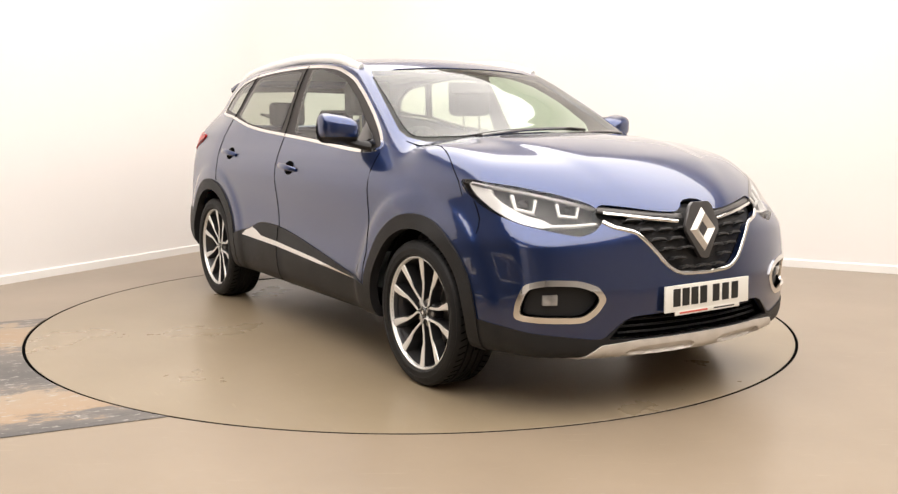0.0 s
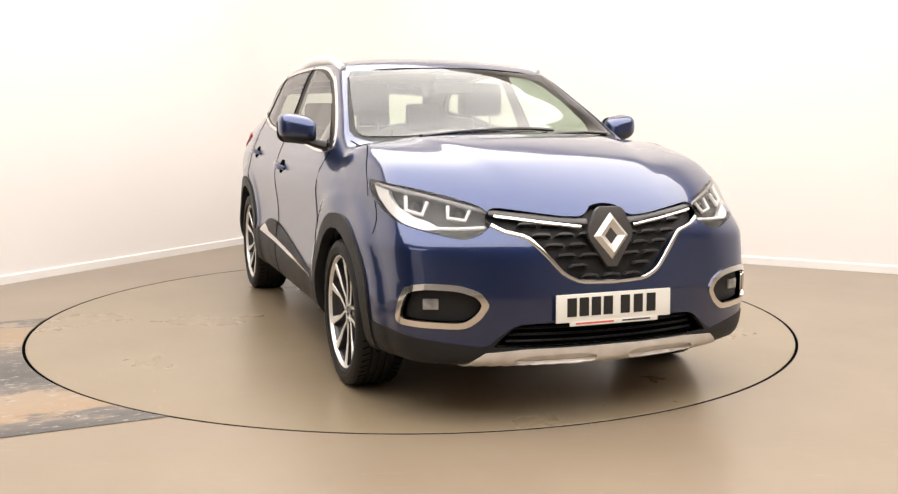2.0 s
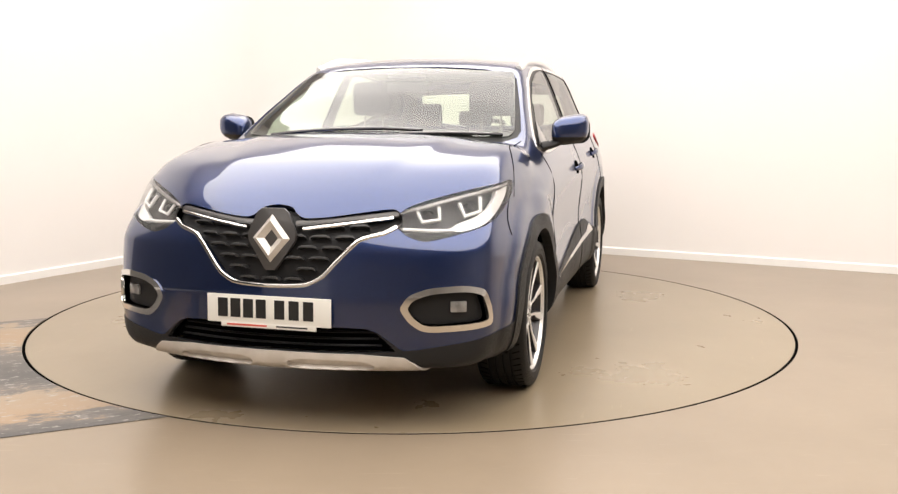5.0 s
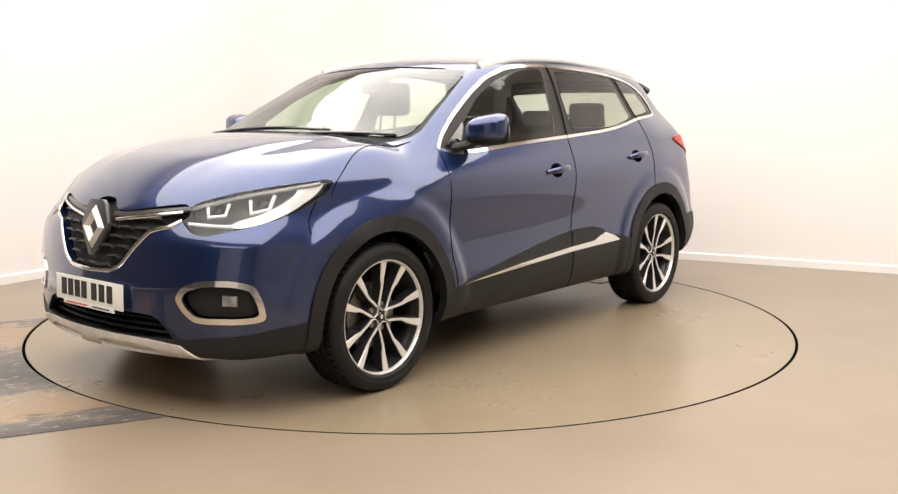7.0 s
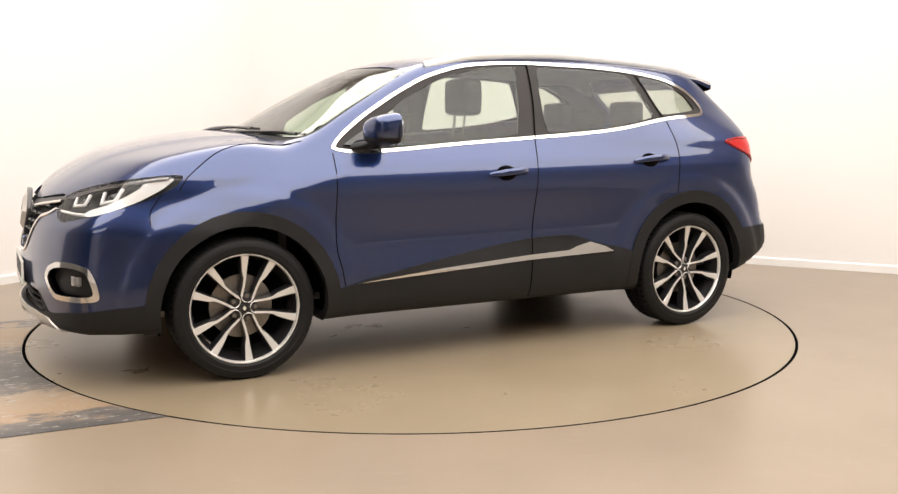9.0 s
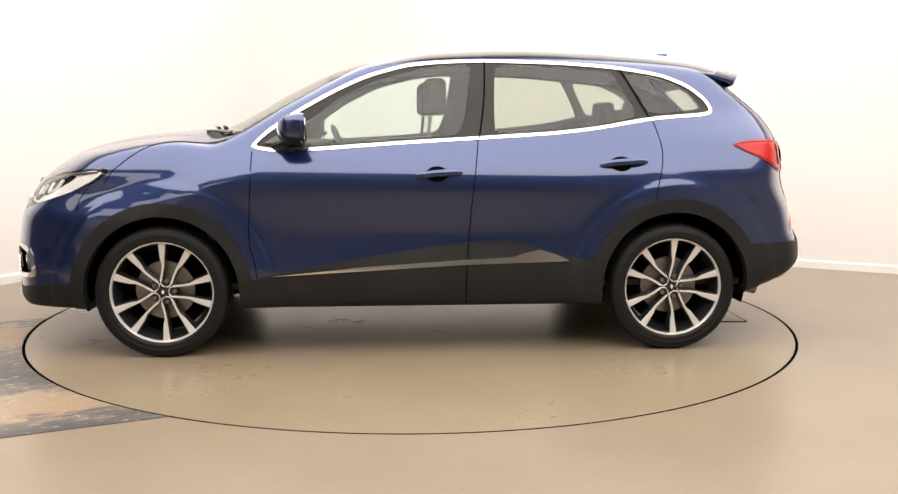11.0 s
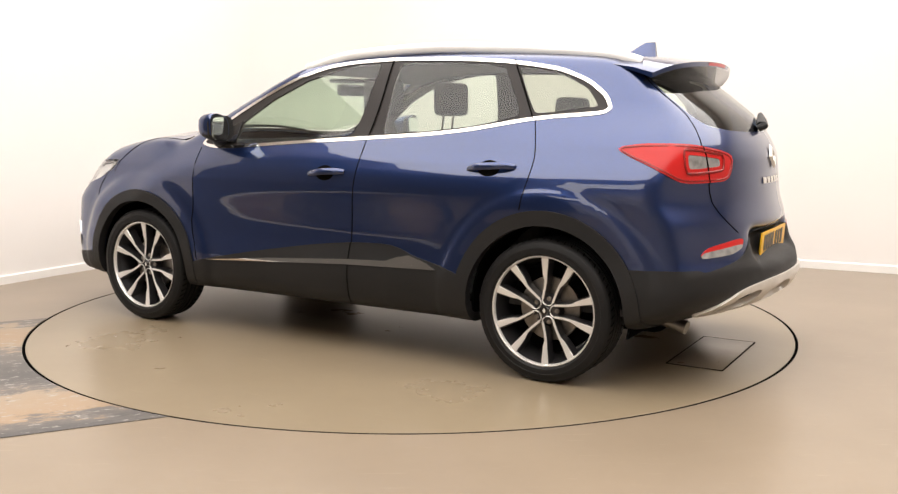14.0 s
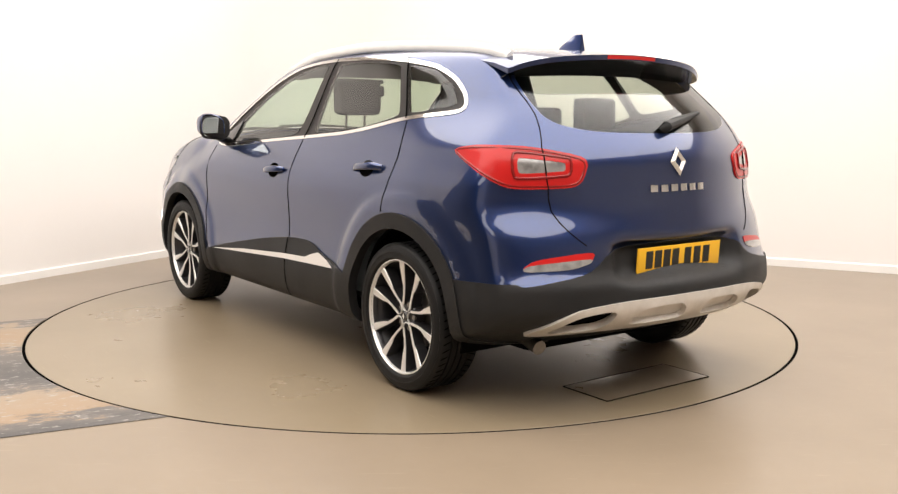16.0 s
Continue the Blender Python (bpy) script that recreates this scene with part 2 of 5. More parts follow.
def rounded_corner(radius=0.8, n=20):
    """The plastered round of the far corner, wall and skirting."""
    p, q = ROOM_C + DIR_L * radius, ROOM_C + DIR_R * radius
    c = p + q - ROOM_C
    for name, mat, depth, z0, z1, label, kind in (("wall_corner", WALL, 0.0, 0.0, ROOM_H, "white plastered round corner between the walls", "wall"),
                                                  ("baseboard", TRIM_WHITE, 0.016, 0.0, 0.066, "low white painted skirting board along the wall", "skirting")):
        bm = bmesh.new()
        rows = []
        for k in range(n + 1):
            t = k / n * math.pi / 2
            way = (p - c) * math.sin(t) + (q - c) * math.cos(t)
            e = c + way * (1 - depth / radius)
            b = c + way * 1.02
            rows.append([bm.verts.new((e.x, e.y, z0)), bm.verts.new((e.x, e.y, z1)), bm.verts.new((b.x, b.y, z1)), bm.verts.new((b.x, b.y, z0))])
        for a, b in zip(rows, rows[1:]):
            for i in range(4):
                bm.faces.new((a[i], a[(i + 1) % 4], b[(i + 1) % 4], b[i]))
        bmesh.ops.recalc_face_normals(bm, faces=bm.faces[:])
        tagged(link(name, bm, mat, None, "", True), label, kind, "", "structure")


rounded_corner()
C0, C1, C2, C3 = room_point(0, 0), room_point(0, LEN_R), room_point(LEN_L, LEN_R), room_point(LEN_L, 0)
wall_between("wall_north", C0, C1, 1, "bright white plain painted studio wall")
# walls out of view: their dark tones and white stretch are added for reflections
wall_between("wall_east", C1, C2, 1, "unseen studio wall, greyed to darken the reflections in the car", WALL_DARK)
S1, W1 = room_point(LEN_L, 1.75), room_point(6.0, 0)
S2 = room_point(LEN_L, 5.2)
wall_between("wall_south", C2, S2, 1, "unseen studio wall, greyed to darken the reflections in the car", WALL_DARK)
wall_between("wall_south_bay", S2, S1, 1, "unseen white stretch of wall added for a bright reflection")
wall_between("wall_south_end", S1, C3, 1, "unseen end of the studio wall, colour darkened for a dim reflection", WALL_DIM)
wall_between("wall_west_end", C3, W1, 1, "unseen end of the studio wall, colour darkened for a dim reflection", WALL_DIM)
wall_between("wall_west", W1, C0, 1, "bright white plain painted studio wall")

DISC_R = 2.227


def floor_with_hole():
    """The studio floor, a slab round the pit of the turntable."""
    bm = bmesh.new()
    n = 192
    corners = [C0, C1, C2, C3]

    def edge_hit(a):
        d = Vector((math.cos(a), math.sin(a)))
        best = 1e9
        for i in range(4):
            p, e = corners[i], corners[(i + 1) % 4] - corners[i]
            det = d.x * -e.y + d.y * e.x
            if abs(det) < 1e-9:
                continue
            s = (p.x * -e.y + p.y * e.x) / det
            t = (d.x * p.y - d.y * p.x) / det
            if s > 0 and -1e-6 <= t <= 1 + 1e-6:
                best = min(best, s)
        return d * best

    angles = sorted([2 * math.pi * k / n for k in range(n)] + [math.atan2(c.y, c.x) % (2 * math.pi) for c in corners])
    r = DISC_R + 0.0165
    inn = [bm.verts.new((r * math.cos(a), r * math.sin(a), 0)) for a in angles]
    low = [bm.verts.new((r * math.cos(a), r * math.sin(a), -0.12)) for a in angles]
    out = [bm.verts.new((*edge_hit(a), 0)) for a in angles]
    m = len(angles)
    for i in range(m):
        j = (i + 1) % m
        bm.faces.new((inn[i], out[i], out[j], inn[j]))
        bm.faces.new((low[i], inn[i], inn[j], low[j]))
    bm.faces.new(low)
    bmesh.ops.recalc_face_normals(bm, faces=bm.faces[:])
    return tagged(link("floor", bm, FLOOR, None, "", False), "beige sealed resin studio floor with a faint sheen", "floor", "", "structure")


floor_with_hole()


def ceiling():
    bm = bmesh.new()
    lo = [bm.verts.new((c.x, c.y, ROOM_H)) for c in (C0, C1, C2, C3)]
    hi = [bm.verts.new((c.x, c.y, ROOM_H + 0.2)) for c in (C0, C1, C2, C3)]
    bm.faces.new(lo)
    bm.faces.new(hi)
    for i in range(4):
        bm.faces.new((lo[i], lo[(i + 1) % 4], hi[(i + 1) % 4], hi[i]))
    bmesh.ops.recalc_face_normals(bm, faces=bm.faces[:])
    tagged(link("ceiling", bm, WALL, None, "", False), "plain white studio ceiling", "ceiling", "", "structure")


ceiling()

# ---- the turntable ----
turntable = tagged(new("turntable"), "flush round beige car turntable with a dark edge gap", "turntable")
bm = lathe_bm([(0.0, 0.0), (DISC_R - 0.001, 0.0), (DISC_R, -0.001), (DISC_R, -0.10), (0.0, -0.10)], 192, "Z")
disc = part("disc", bm, DISC, turntable)
# near-black ring set in the gap, standing for the shade down there
part("edge_seal", lathe_bm([(DISC_R + 0.0005, -0.06), (DISC_R + 0.0005, -0.0012), (DISC_R + 0.0160, -0.0012), (DISC_R + 0.0160, -0.06)], 192, "Z"), DARK, turntable, "dark strip for the shade in the gap round the disc")


# ---- the car's surface: half widths, front, rear and top as smooth curves ----
class Curve:
    """A smooth curve through knots, with no overshoot."""

    def __init__(self, *knots):
        self.x = np.array([k[0] for k in knots], float)
        self.y = np.array([k[1] for k in knots], float)
        h = np.diff(self.x)
        s = np.diff(self.y) / h
        d = np.zeros(len(self.x))
        for i in range(1, len(d) - 1):
            if s[i - 1] * s[i] > 0:
                w1, w2 = 2 * h[i] + h[i - 1], h[i] + 2 * h[i - 1]
                d[i] = (w1 + w2) / (w1 / s[i - 1] + w2 / s[i])
        d[0], d[-1] = s[0], s[-1]
        self.d = d

    def __call__(self, v):
        x, y, d = self.x, self.y, self.d
        v = np.asarray(v, float)
        i = np.clip(np.searchsorted(x, v) - 1, 0, len(x) - 2)
        h = x[i + 1] - x[i]
        t = np.clip((v - x[i]) / h, 0, 1)
        r = y[i] * (1 + 2 * t) * (1 - t) ** 2 + h * d[i] * t * (1 - t) ** 2 + y[i + 1] * t * t * (3 - 2 * t) + h * d[i + 1] * t * t * (t - 1)
        r = np.where(v < x[0], y[0] + (v - x[0]) * d[0], r)
        return np.where(v > x[-1], y[-1] + (v - x[-1]) * d[-1], r)


SIDE = Curve((0.10, 0.80), (0.25, 0.872), (0.34, 0.898), (0.45, 0.908), (0.58, 0.900), (0.72, 0.898), (0.86, 0.902), (0.93, 0.892),
             (0.99, 0.872), (1.05, 0.847), (1.10, 0.828), (1.30, 0.748), (1.50, 0.660), (1.62, 0.600))
PLAN = Curve((-2.35, 0.16), (-2.0, 0.055), (-1.65, 0.018), (-1.3, 0.0), (0.0, 0.0), (1.4, 0.0), (1.65, 0.020), (1.9, 0.065), (2.25, 0.17))
ROOF_TAPER = Curve((-2.2, 0.15), (-1.54, 0.055), (-0.9, 0.0), (2.0, 0.0))
NOSE = Curve((0.10, 2.08), (0.20, 2.19), (0.27, 2.232), (0.38, 2.225), (0.50, 2.226), (0.62, 2.215), (0.72, 2.195), (0.80, 2.168), (0.86, 2.135),
             (0.92, 2.08), (1.0, 1.98), (1.6, 1.2))
TAIL = Curve((0.10, 1.55), (0.25, 1.84), (0.31, 2.00), (0.37, 2.145), (0.42, 2.215), (0.46, 2.236), (0.54, 2.230), (0.61, 2.198), (0.72, 2.172), (0.85, 2.138), (0.94, 2.128), (1.03, 2.118),
             (1.09, 2.097), (1.21, 2.016), (1.39, 1.80), (1.48, 1.70), (1.65, 1.52))
TOP = Curve((-2.3, 1.38), (-1.8, 1.482), (-1.6, 1.515), (-1.38, 1.543), (-1.0, 1.567), (-0.5, 1.583), (-0.2, 1.580), (0.05, 1.567), (0.25, 1.540), (0.45, 1.480), (0.7, 1.365),
            (1.0, 1.198), (1.10, 1.156), (1.2, 1.143), (1.5, 1.116), (1.8, 1.052), (1.95, 0.994), (2.05, 0.936), (2.15, 0.855), (2.3, 0.72))
CROWN = Curve((-2.2, 0.10), (0.2, 0.10), (0.6, 0.175), (1.0, 0.155), (1.3, 0.070), (1.6, 0.100), (2.2, 0.118))
SHOULDER = Curve((-0.9, 0.0), (0.1, 0.026), (0.3, 0.034), (0.9, 0.034), (1.2, 0.028), (1.5, 0.046), (1.75, 0.048), (2.0, 0.030), (2.3, 0.0))
SHOULDER_FOOT = Curve((0.5, 1.0), (0.8, 0.95), (1.1, 0.84), (1.45, 0.68), (2.3, 0.68))
# how far the ends of the car sweep back towards the corners, by height
NOSE_SWEEP = Curve((0.2, 0.33), (0.45, 0.30), (0.70, 0.30), (0.86, 0.42), (1.2, 0.42))
TAIL_SWEEP = Curve((0.2, 0.34), (0.45, 0.31), (0.74, 0.315), (0.90, 0.36), (1.2, 0.36))
FENDER = Curve((0.30, 0.0), (0.36, 1.0), (0.51, 0.97), (0.530, 0.86), (0.580, 0.09), (0.605, 0.0), (3.0, 0.0))


def body(p):
    """Negative inside the car's skin, zero on it."""
    x, y, z = p[..., 0], np.abs(p[..., 1]), p[..., 2]
    up = np.clip((z - 1.08) / 0.22, 0, 1)
    half = SIDE(z) - PLAN(x) - ROOF_TAPER(x) * up * up * (3 - 2 * up)
    lean = np.clip((z - SHOULDER_FOOT(np.clip(x, 0.5, 2.3))) / 0.20, 0, 1)
    half = half - SHOULDER(np.clip(x, -0.9, 2.3)) * lean * lean * (3 - 2 * lean)
    # doors draw in above the sill; wheel arches swell
    low = np.exp(-((z - 0.62) / 0.14) ** 2) * np.exp(-((x - 0.05) / 0.75) ** 4)
    half = half - 0.014 * low
    for hub in (1.323, -1.323):
        half = half + 0.015 * FENDER(np.hypot(x - hub, z - 0.335)) * np.clip((1.0 - z) / 0.2, 0, 1)
    # the bonnet's raised middle between two creases
    rise = 0.010 / (1 + np.exp(np.clip((y - 0.56 + 0.24 * (x - 1.1)) / 0.022, -40, 40))) * np.clip((x - 1.12) / 0.15, 0, 1)
    # the number plate's hollow under the tailgate
    hollow = 0.062 / ((1 + np.exp(np.clip((y - 0.37) / 0.022, -40, 40))) * (1 + np.exp(np.clip((np.abs(z - 0.636) - 0.074) / 0.012, -40, 40))))
    d = np.stack([
        (y - half) * 0.95,
        (x - (NOSE(z) - NOSE_SWEEP(z) * y * y - 0.06 * y ** 6)) * 0.9,
        (-x - (TAIL(z) - TAIL_SWEEP(z) * y * y - 0.08 * y ** 6 - hollow)) * 0.85,
        (z - (TOP(x) - CROWN(x) * y * y + rise)) * 0.85,
        0.246 - z,
    ])
    k = 0.022
    m = d.max(axis=0)
    return m + k * np.log(np.exp((d - m) / k).sum(axis=0))


def gradient(p):
    e = 1e-4
    g = np.stack([(body(p + o) - body(p - o)) / (2 * e) for o in np.eye(3) * e], -1)
    return g / np.linalg.norm(g, axis=-1, keepdims=True)


def snapped(p, times=4):
    """Points drawn onto the car's skin."""
    p = np.array(p, float)
    e = 1e-4
    for _ in range(times):
        g = np.stack([(body(p + o) - body(p - o)) / (2 * e) for o in np.eye(3) * e], -1)
        p = p - g * (body(p) / np.maximum((g * g).sum(-1), 0.05))[..., None]
    return p


def met(origin, way, far=3.0):
    """Where rays from inside leave the skin."""
    lo, hi = np.zeros(origin.shape[:-1]), np.full(origin.shape[:-1], far)
    for _ in range(34):
        mid = (lo + hi) / 2
        out = body(origin + way * mid[..., None]) > 0
        hi, lo = np.where(out, mid, hi), np.where(out, lo, mid)
    return origin + way * lo[..., None]
# end of skin


# ---- the car ----
car = tagged(new("car"), "dark blue metallic five-door crossover car on the turntable", "car")


def skin_grid(nu=240, nv=112):
    """Half of the skin, as a grid of rays from an axis inside the car."""
    s = np.linspace(-1, 1, nu + 1)[:, None]
    v = np.linspace(0, math.pi, nv + 1)[None, :]
    a = np.clip((np.abs(s) - 0.7) / 0.3, 0, 1) * math.pi / 2 * np.sign(s)
    ox = np.clip(s / 0.7, -1, 1) * 1.72 + 0 * v
    o = np.stack([ox, 0 * ox, 0.74 + 0 * ox], -1)
    d = np.stack([np.sin(a) + 0 * v, np.cos(a) * np.sin(v), -np.cos(a) * np.cos(v)], -1)
    return met(o, d)


def rounded(pts, times=2, first=0.18, closed=True):
    """An outline with its corners cut round."""
    for _ in range(times):
        out = []
        n = len(pts)
        for i in range(n if closed else n - 1):
            (a, b), (c, d) = pts[i], pts[(i + 1) % n]
            k = first if _ == 0 else 0.25
            out += [(a + (c - a) * k, b + (d - b) * k), (a + (c - a) * (1 - k), b + (d - b) * (1 - k))]
        pts = out
    return pts


def inset(pts, d):
    """An outline moved inwards by d."""
    n = len(pts)
    area = sum(pts[i][0] * pts[(i + 1) % n][1] - pts[(i + 1) % n][0] * pts[i][1] for i in range(n))
    s = 1 if area > 0 else -1
    out = []
    for i in range(n):
        a, p, c = Vector(pts[i - 1]), Vector(pts[i]), Vector(pts[(i + 1) % n])
        e, f = (p - a).normalized(), (c - p).normalized()
        m = (Vector((-e.y, e.x)) + Vector((-f.y, f.x))) * s
        m = m / max(m.length_squared / 2, 0.6)
        out.append((p.x + m.x * d, p.y + m.y * d))
    return out


def circle(cx, cz, r, n=56):
    return [(cx + r * math.cos(2 * math.pi * k / n), cz + r * math.sin(2 * math.pi * k / n)) for k in range(n)]


def flip(pts):
    """Outline in (x, z) to that of the side view, whose first axis runs to the rear."""
    return [(-x, z) for x, z in pts]


class View:
    """A way to look at the skin, in which outlines are drawn: degrees round the car (0 ahead, 90 left, 180 behind), or 'top'."""

    def __init__(self, turn, least):
        self.least = least
        if turn == "top":
            self.u, self.v, self.w = Vector((1, 0, 0)), Vector((0, 1, 0)), Vector((0, 0, 1))
        else:
            a = radians(turn)
            self.u, self.v, self.w = Vector((-math.sin(a), math.cos(a), 0)), Vector((0, 0, 1)), Vector((math.cos(a), math.sin(a), 0))

    def at(self, p):
        return (p.dot(self.u), p.dot(self.v))


FRONT, FRONT_CORNER, LEFT, REAR_CORNER, REAR, ABOVE = View(0, 1.2), View(45, 1.1), View(90, 0.42), View(135, 1.1), View(180, 1.3), View("top", 0.84)

# outlines of the panels
WINDOWS = [(0.885, 1.066), (0.80, 1.150), (0.672, 1.240), (0.48, 1.350), (0.30, 1.437), (0.09, 1.497), (-0.10, 1.517), (-0.34, 1.525), (-0.72, 1.516),
           (-1.03, 1.494), (-1.29, 1.455), (-1.44, 1.395), (-1.53, 1.325), (-1.565, 1.262), (-1.53, 1.232), (-1.217, 1.210), (-0.898, 1.155), (-0.67, 1.130),
           (-0.28, 1.105), (0.10, 1.082), (0.65, 1.042), (0.79, 1.045)]
GLASS_1 = [(0.62, 1.070), (0.61, 1.190), (0.425, 1.318), (0.215, 1.420), (0.0, 1.474), (-0.14, 1.494), (-0.265, 1.500), (-0.20, 1.122)]
GLASS_2 = [(-0.385, 1.497), (-0.70, 1.490), (-1.005, 1.468), (-1.14, 1.228), (-0.897, 1.180), (-0.66, 1.154), (-0.37, 1.132)]
GLASS_3 = [(-1.075, 1.462), (-1.28, 1.434), (-1.43, 1.360), (-1.50, 1.272), (-1.20, 1.236)]
DOOR_1 = [(0.860, 1.06), (0.868, 0.90), (0.884, 0.62), (0.850, 0.45), (0.83, 0.26), (-0.219, 0.26), (-0.232, 0.58), (-0.249, 0.80), (-0.290, 1.12), (0.2, 1.2)]
DOOR_2 = [(-0.290, 1.12), (-0.249, 0.80), (-0.232, 0.58), (-0.219, 0.26), (-0.86, 0.26), (-0.875, 0.50), (-0.95, 0.66), (-1.09, 0.79), (-1.215, 0.86), (-1.250, 1.04), (-1.21, 1.23)]
SILL = [(0.95, 0.36), (0.847, 0.409), (0.435, 0.486), (0.0, 0.556), (-0.25, 0.584), (-0.45, 0.588), (-0.53, 0.576), (-0.62, 0.540), (-0.852, 0.49), (-0.95, 0.44), (-0.95, 0.1), (0.95, 0.1)]
HOOD = [(1.20, -0.30), (1.175, 0.40), (1.09, 0.66), (0.98, 0.765), (1.10, 0.735), (1.30, 0.755), (1.50, 0.815), (1.62, 0.845), (1.80, 0.80), (2.0, 0.66), (2.2, 0.40), (2.3, -0.30)]
SCREEN = [(0.425, -0.30), (0.415, 0.30), (0.37, 0.54), (0.345, 0.592), (0.64, 0.652), (0.915, 0.708), (1.00, 0.69), (1.10, 0.42), (1.145, -0.30)]
COWL = [(0.425, -0.30), (0.36, 0.60), (0.70, 0.69), (0.95, 0.745), (1.09, 0.66), (1.175, 0.40), (1.20, -0.30)]
HEADLAMP = [(-1.150, 0.815), (-1.085, 0.868), (-0.953, 0.905), (-0.764, 0.940), (-0.52, 0.966), (-0.55, 0.905), (-0.655, 0.842), (-0.80, 0.793), (-0.985, 0.755), (-1.055, 0.742), (-1.11, 0.762)]
FOG = [(-1.165, 0.493), (-1.13, 0.545), (-1.055, 0.572), (-0.925, 0.578), (-0.838, 0.560), (-0.805, 0.482), (-0.795, 0.412), (-0.92, 0.402), (-1.078, 0.397), (-1.131, 0.437)]
GRILLE = [(-0.30, 0.882), (0.050, 0.878), (0.086, 0.843), (0.118, 0.828), (0.198, 0.832), (0.339, 0.852), (0.462, 0.868), (0.500, 0.82), (0.425, 0.772), (0.356, 0.757),
          (0.320, 0.730), (0.261, 0.667), (0.215, 0.615), (0.170, 0.588), (0.125, 0.577), (-0.30, 0.572)]
LOW_GRILLE = [(-0.30, 0.425), (0.30, 0.418), (0.403, 0.412), (0.465, 0.355), (0.495, 0.318), (-0.30, 0.326)]
SKID = [(-0.30, 0.322), (0.503, 0.315), (0.60, 0.246), (0.56, 0.243), (-0.30, 0.243)]
BUMPER_1 = [(-1.65, 0.1), (-1.65, 0.95), (-1.1, 0.85), (-0.70, 0.86), (-0.60, 0.74), (-0.58, 0.1)]
BLACK_1 = [(-0.2, 0.1), (-0.2, 0.40), (-0.60, 0.392), (-0.73, 0.378), (-1.013, 0.342), (-1.15, 0.323), (-1.19, 0.36), (-1.26, 0.418), (-1.7, 0.425), (-1.7, 0.1)]
BUMPER_2 = [(0.55, 0.1), (0.55, 0.74), (0.72, 0.80), (0.90, 0.79), (1.05, 0.74), (1.20, 0.705), (1.7, 0.705), (1.7, 0.1)]
BLACK_2 = [(0.2, 0.1), (0.2, 0.562), (0.587, 0.563), (0.862, 0.571), (0.89, 0.555), (1.150, 0.600), (1.231, 0.700), (1.7, 0.718), (1.7, 0.1)]
GATE = [(0.30, 1.53), (-0.46, 1.515), (-0.53, 1.44), (-0.571, 1.373), (-0.585, 1.23), (-0.621, 1.094), (-0.616, 0.936), (-0.61, 0.846), (-0.559, 0.765), (-0.50, 0.706), (0.30, 0.70)]
GATE_GLASS = [(0.30, 1.465), (-0.40, 1.458), (-0.515, 1.432), (-0.550, 1.386), (-0.568, 1.289), (-0.562, 1.226), (-0.515, 1.189), (-0.389, 1.164), (-0.205, 1.156), (0.30, 1.153)]
TAIL_LAMP = [(0.560, 1.086), (0.671, 1.108), (0.881, 1.106), (1.130, 1.060), (1.105, 0.965), (1.066, 0.938), (0.819, 0.935), (0.727, 0.978)]
REAR_FOG = [(0.880, 0.630), (0.926, 0.662), (1.165, 0.690), (1.145, 0.642), (1.073, 0.622), (0.893, 0.616)]
DIFFUSER = [(0.30, 0.500), (-0.352, 0.492), (-0.596, 0.464), (-0.735, 0.366), (-0.657, 0.352), (-0.372, 0.368), (0.30, 0.378)]
DIFF_PAD = [(-0.335, 0.392), (-0.325, 0.440), (-0.275, 0.458), (-0.09, 0.462), (-0.06, 0.445), (-0.055, 0.400)]
SKID_PAD = [(0.07, 0.282), (0.12, 0.296), (0.38, 0.291), (0.43, 0.262), (0.08, 0.262)]
DIFF_HOLE = [(-0.665, 0.368), (-0.575, 0.444), (-0.40, 0.460), (-0.45, 0.376)]
SILL_TRIM = [(0.785, 0.416), (0.30, 0.440), (-0.20, 0.466), (-0.76, 0.482), (-0.70, 0.512), (-0.60, 0.542), (-0.52, 0.524), (-0.46, 0.503), (-0.20, 0.492), (0.30, 0.460)]
GUIDE = [(-0.550, 0.952), (-0.60, 0.893), (-0.69, 0.838), (-0.80, 0.803), (-0.90, 0.783), (-0.945, 0.790), (-0.91, 0.812), (-0.82, 0.834), (-0.73, 0.872), (-0.675, 0.908), (-0.67, 0.938)]
TAIL_WHITE = [(0.845, 1.062), (1.035, 1.040), (1.035, 1.006), (0.85, 0.996)]
FOG_WHITE = [(0.880, 0.626), (0.905, 0.641), (1.155, 0.662), (1.145, 0.642), (1.073, 0.620), (0.893, 0.614)]
ARCHES = ((1.323, 0.335), (-1.323, 0.342))

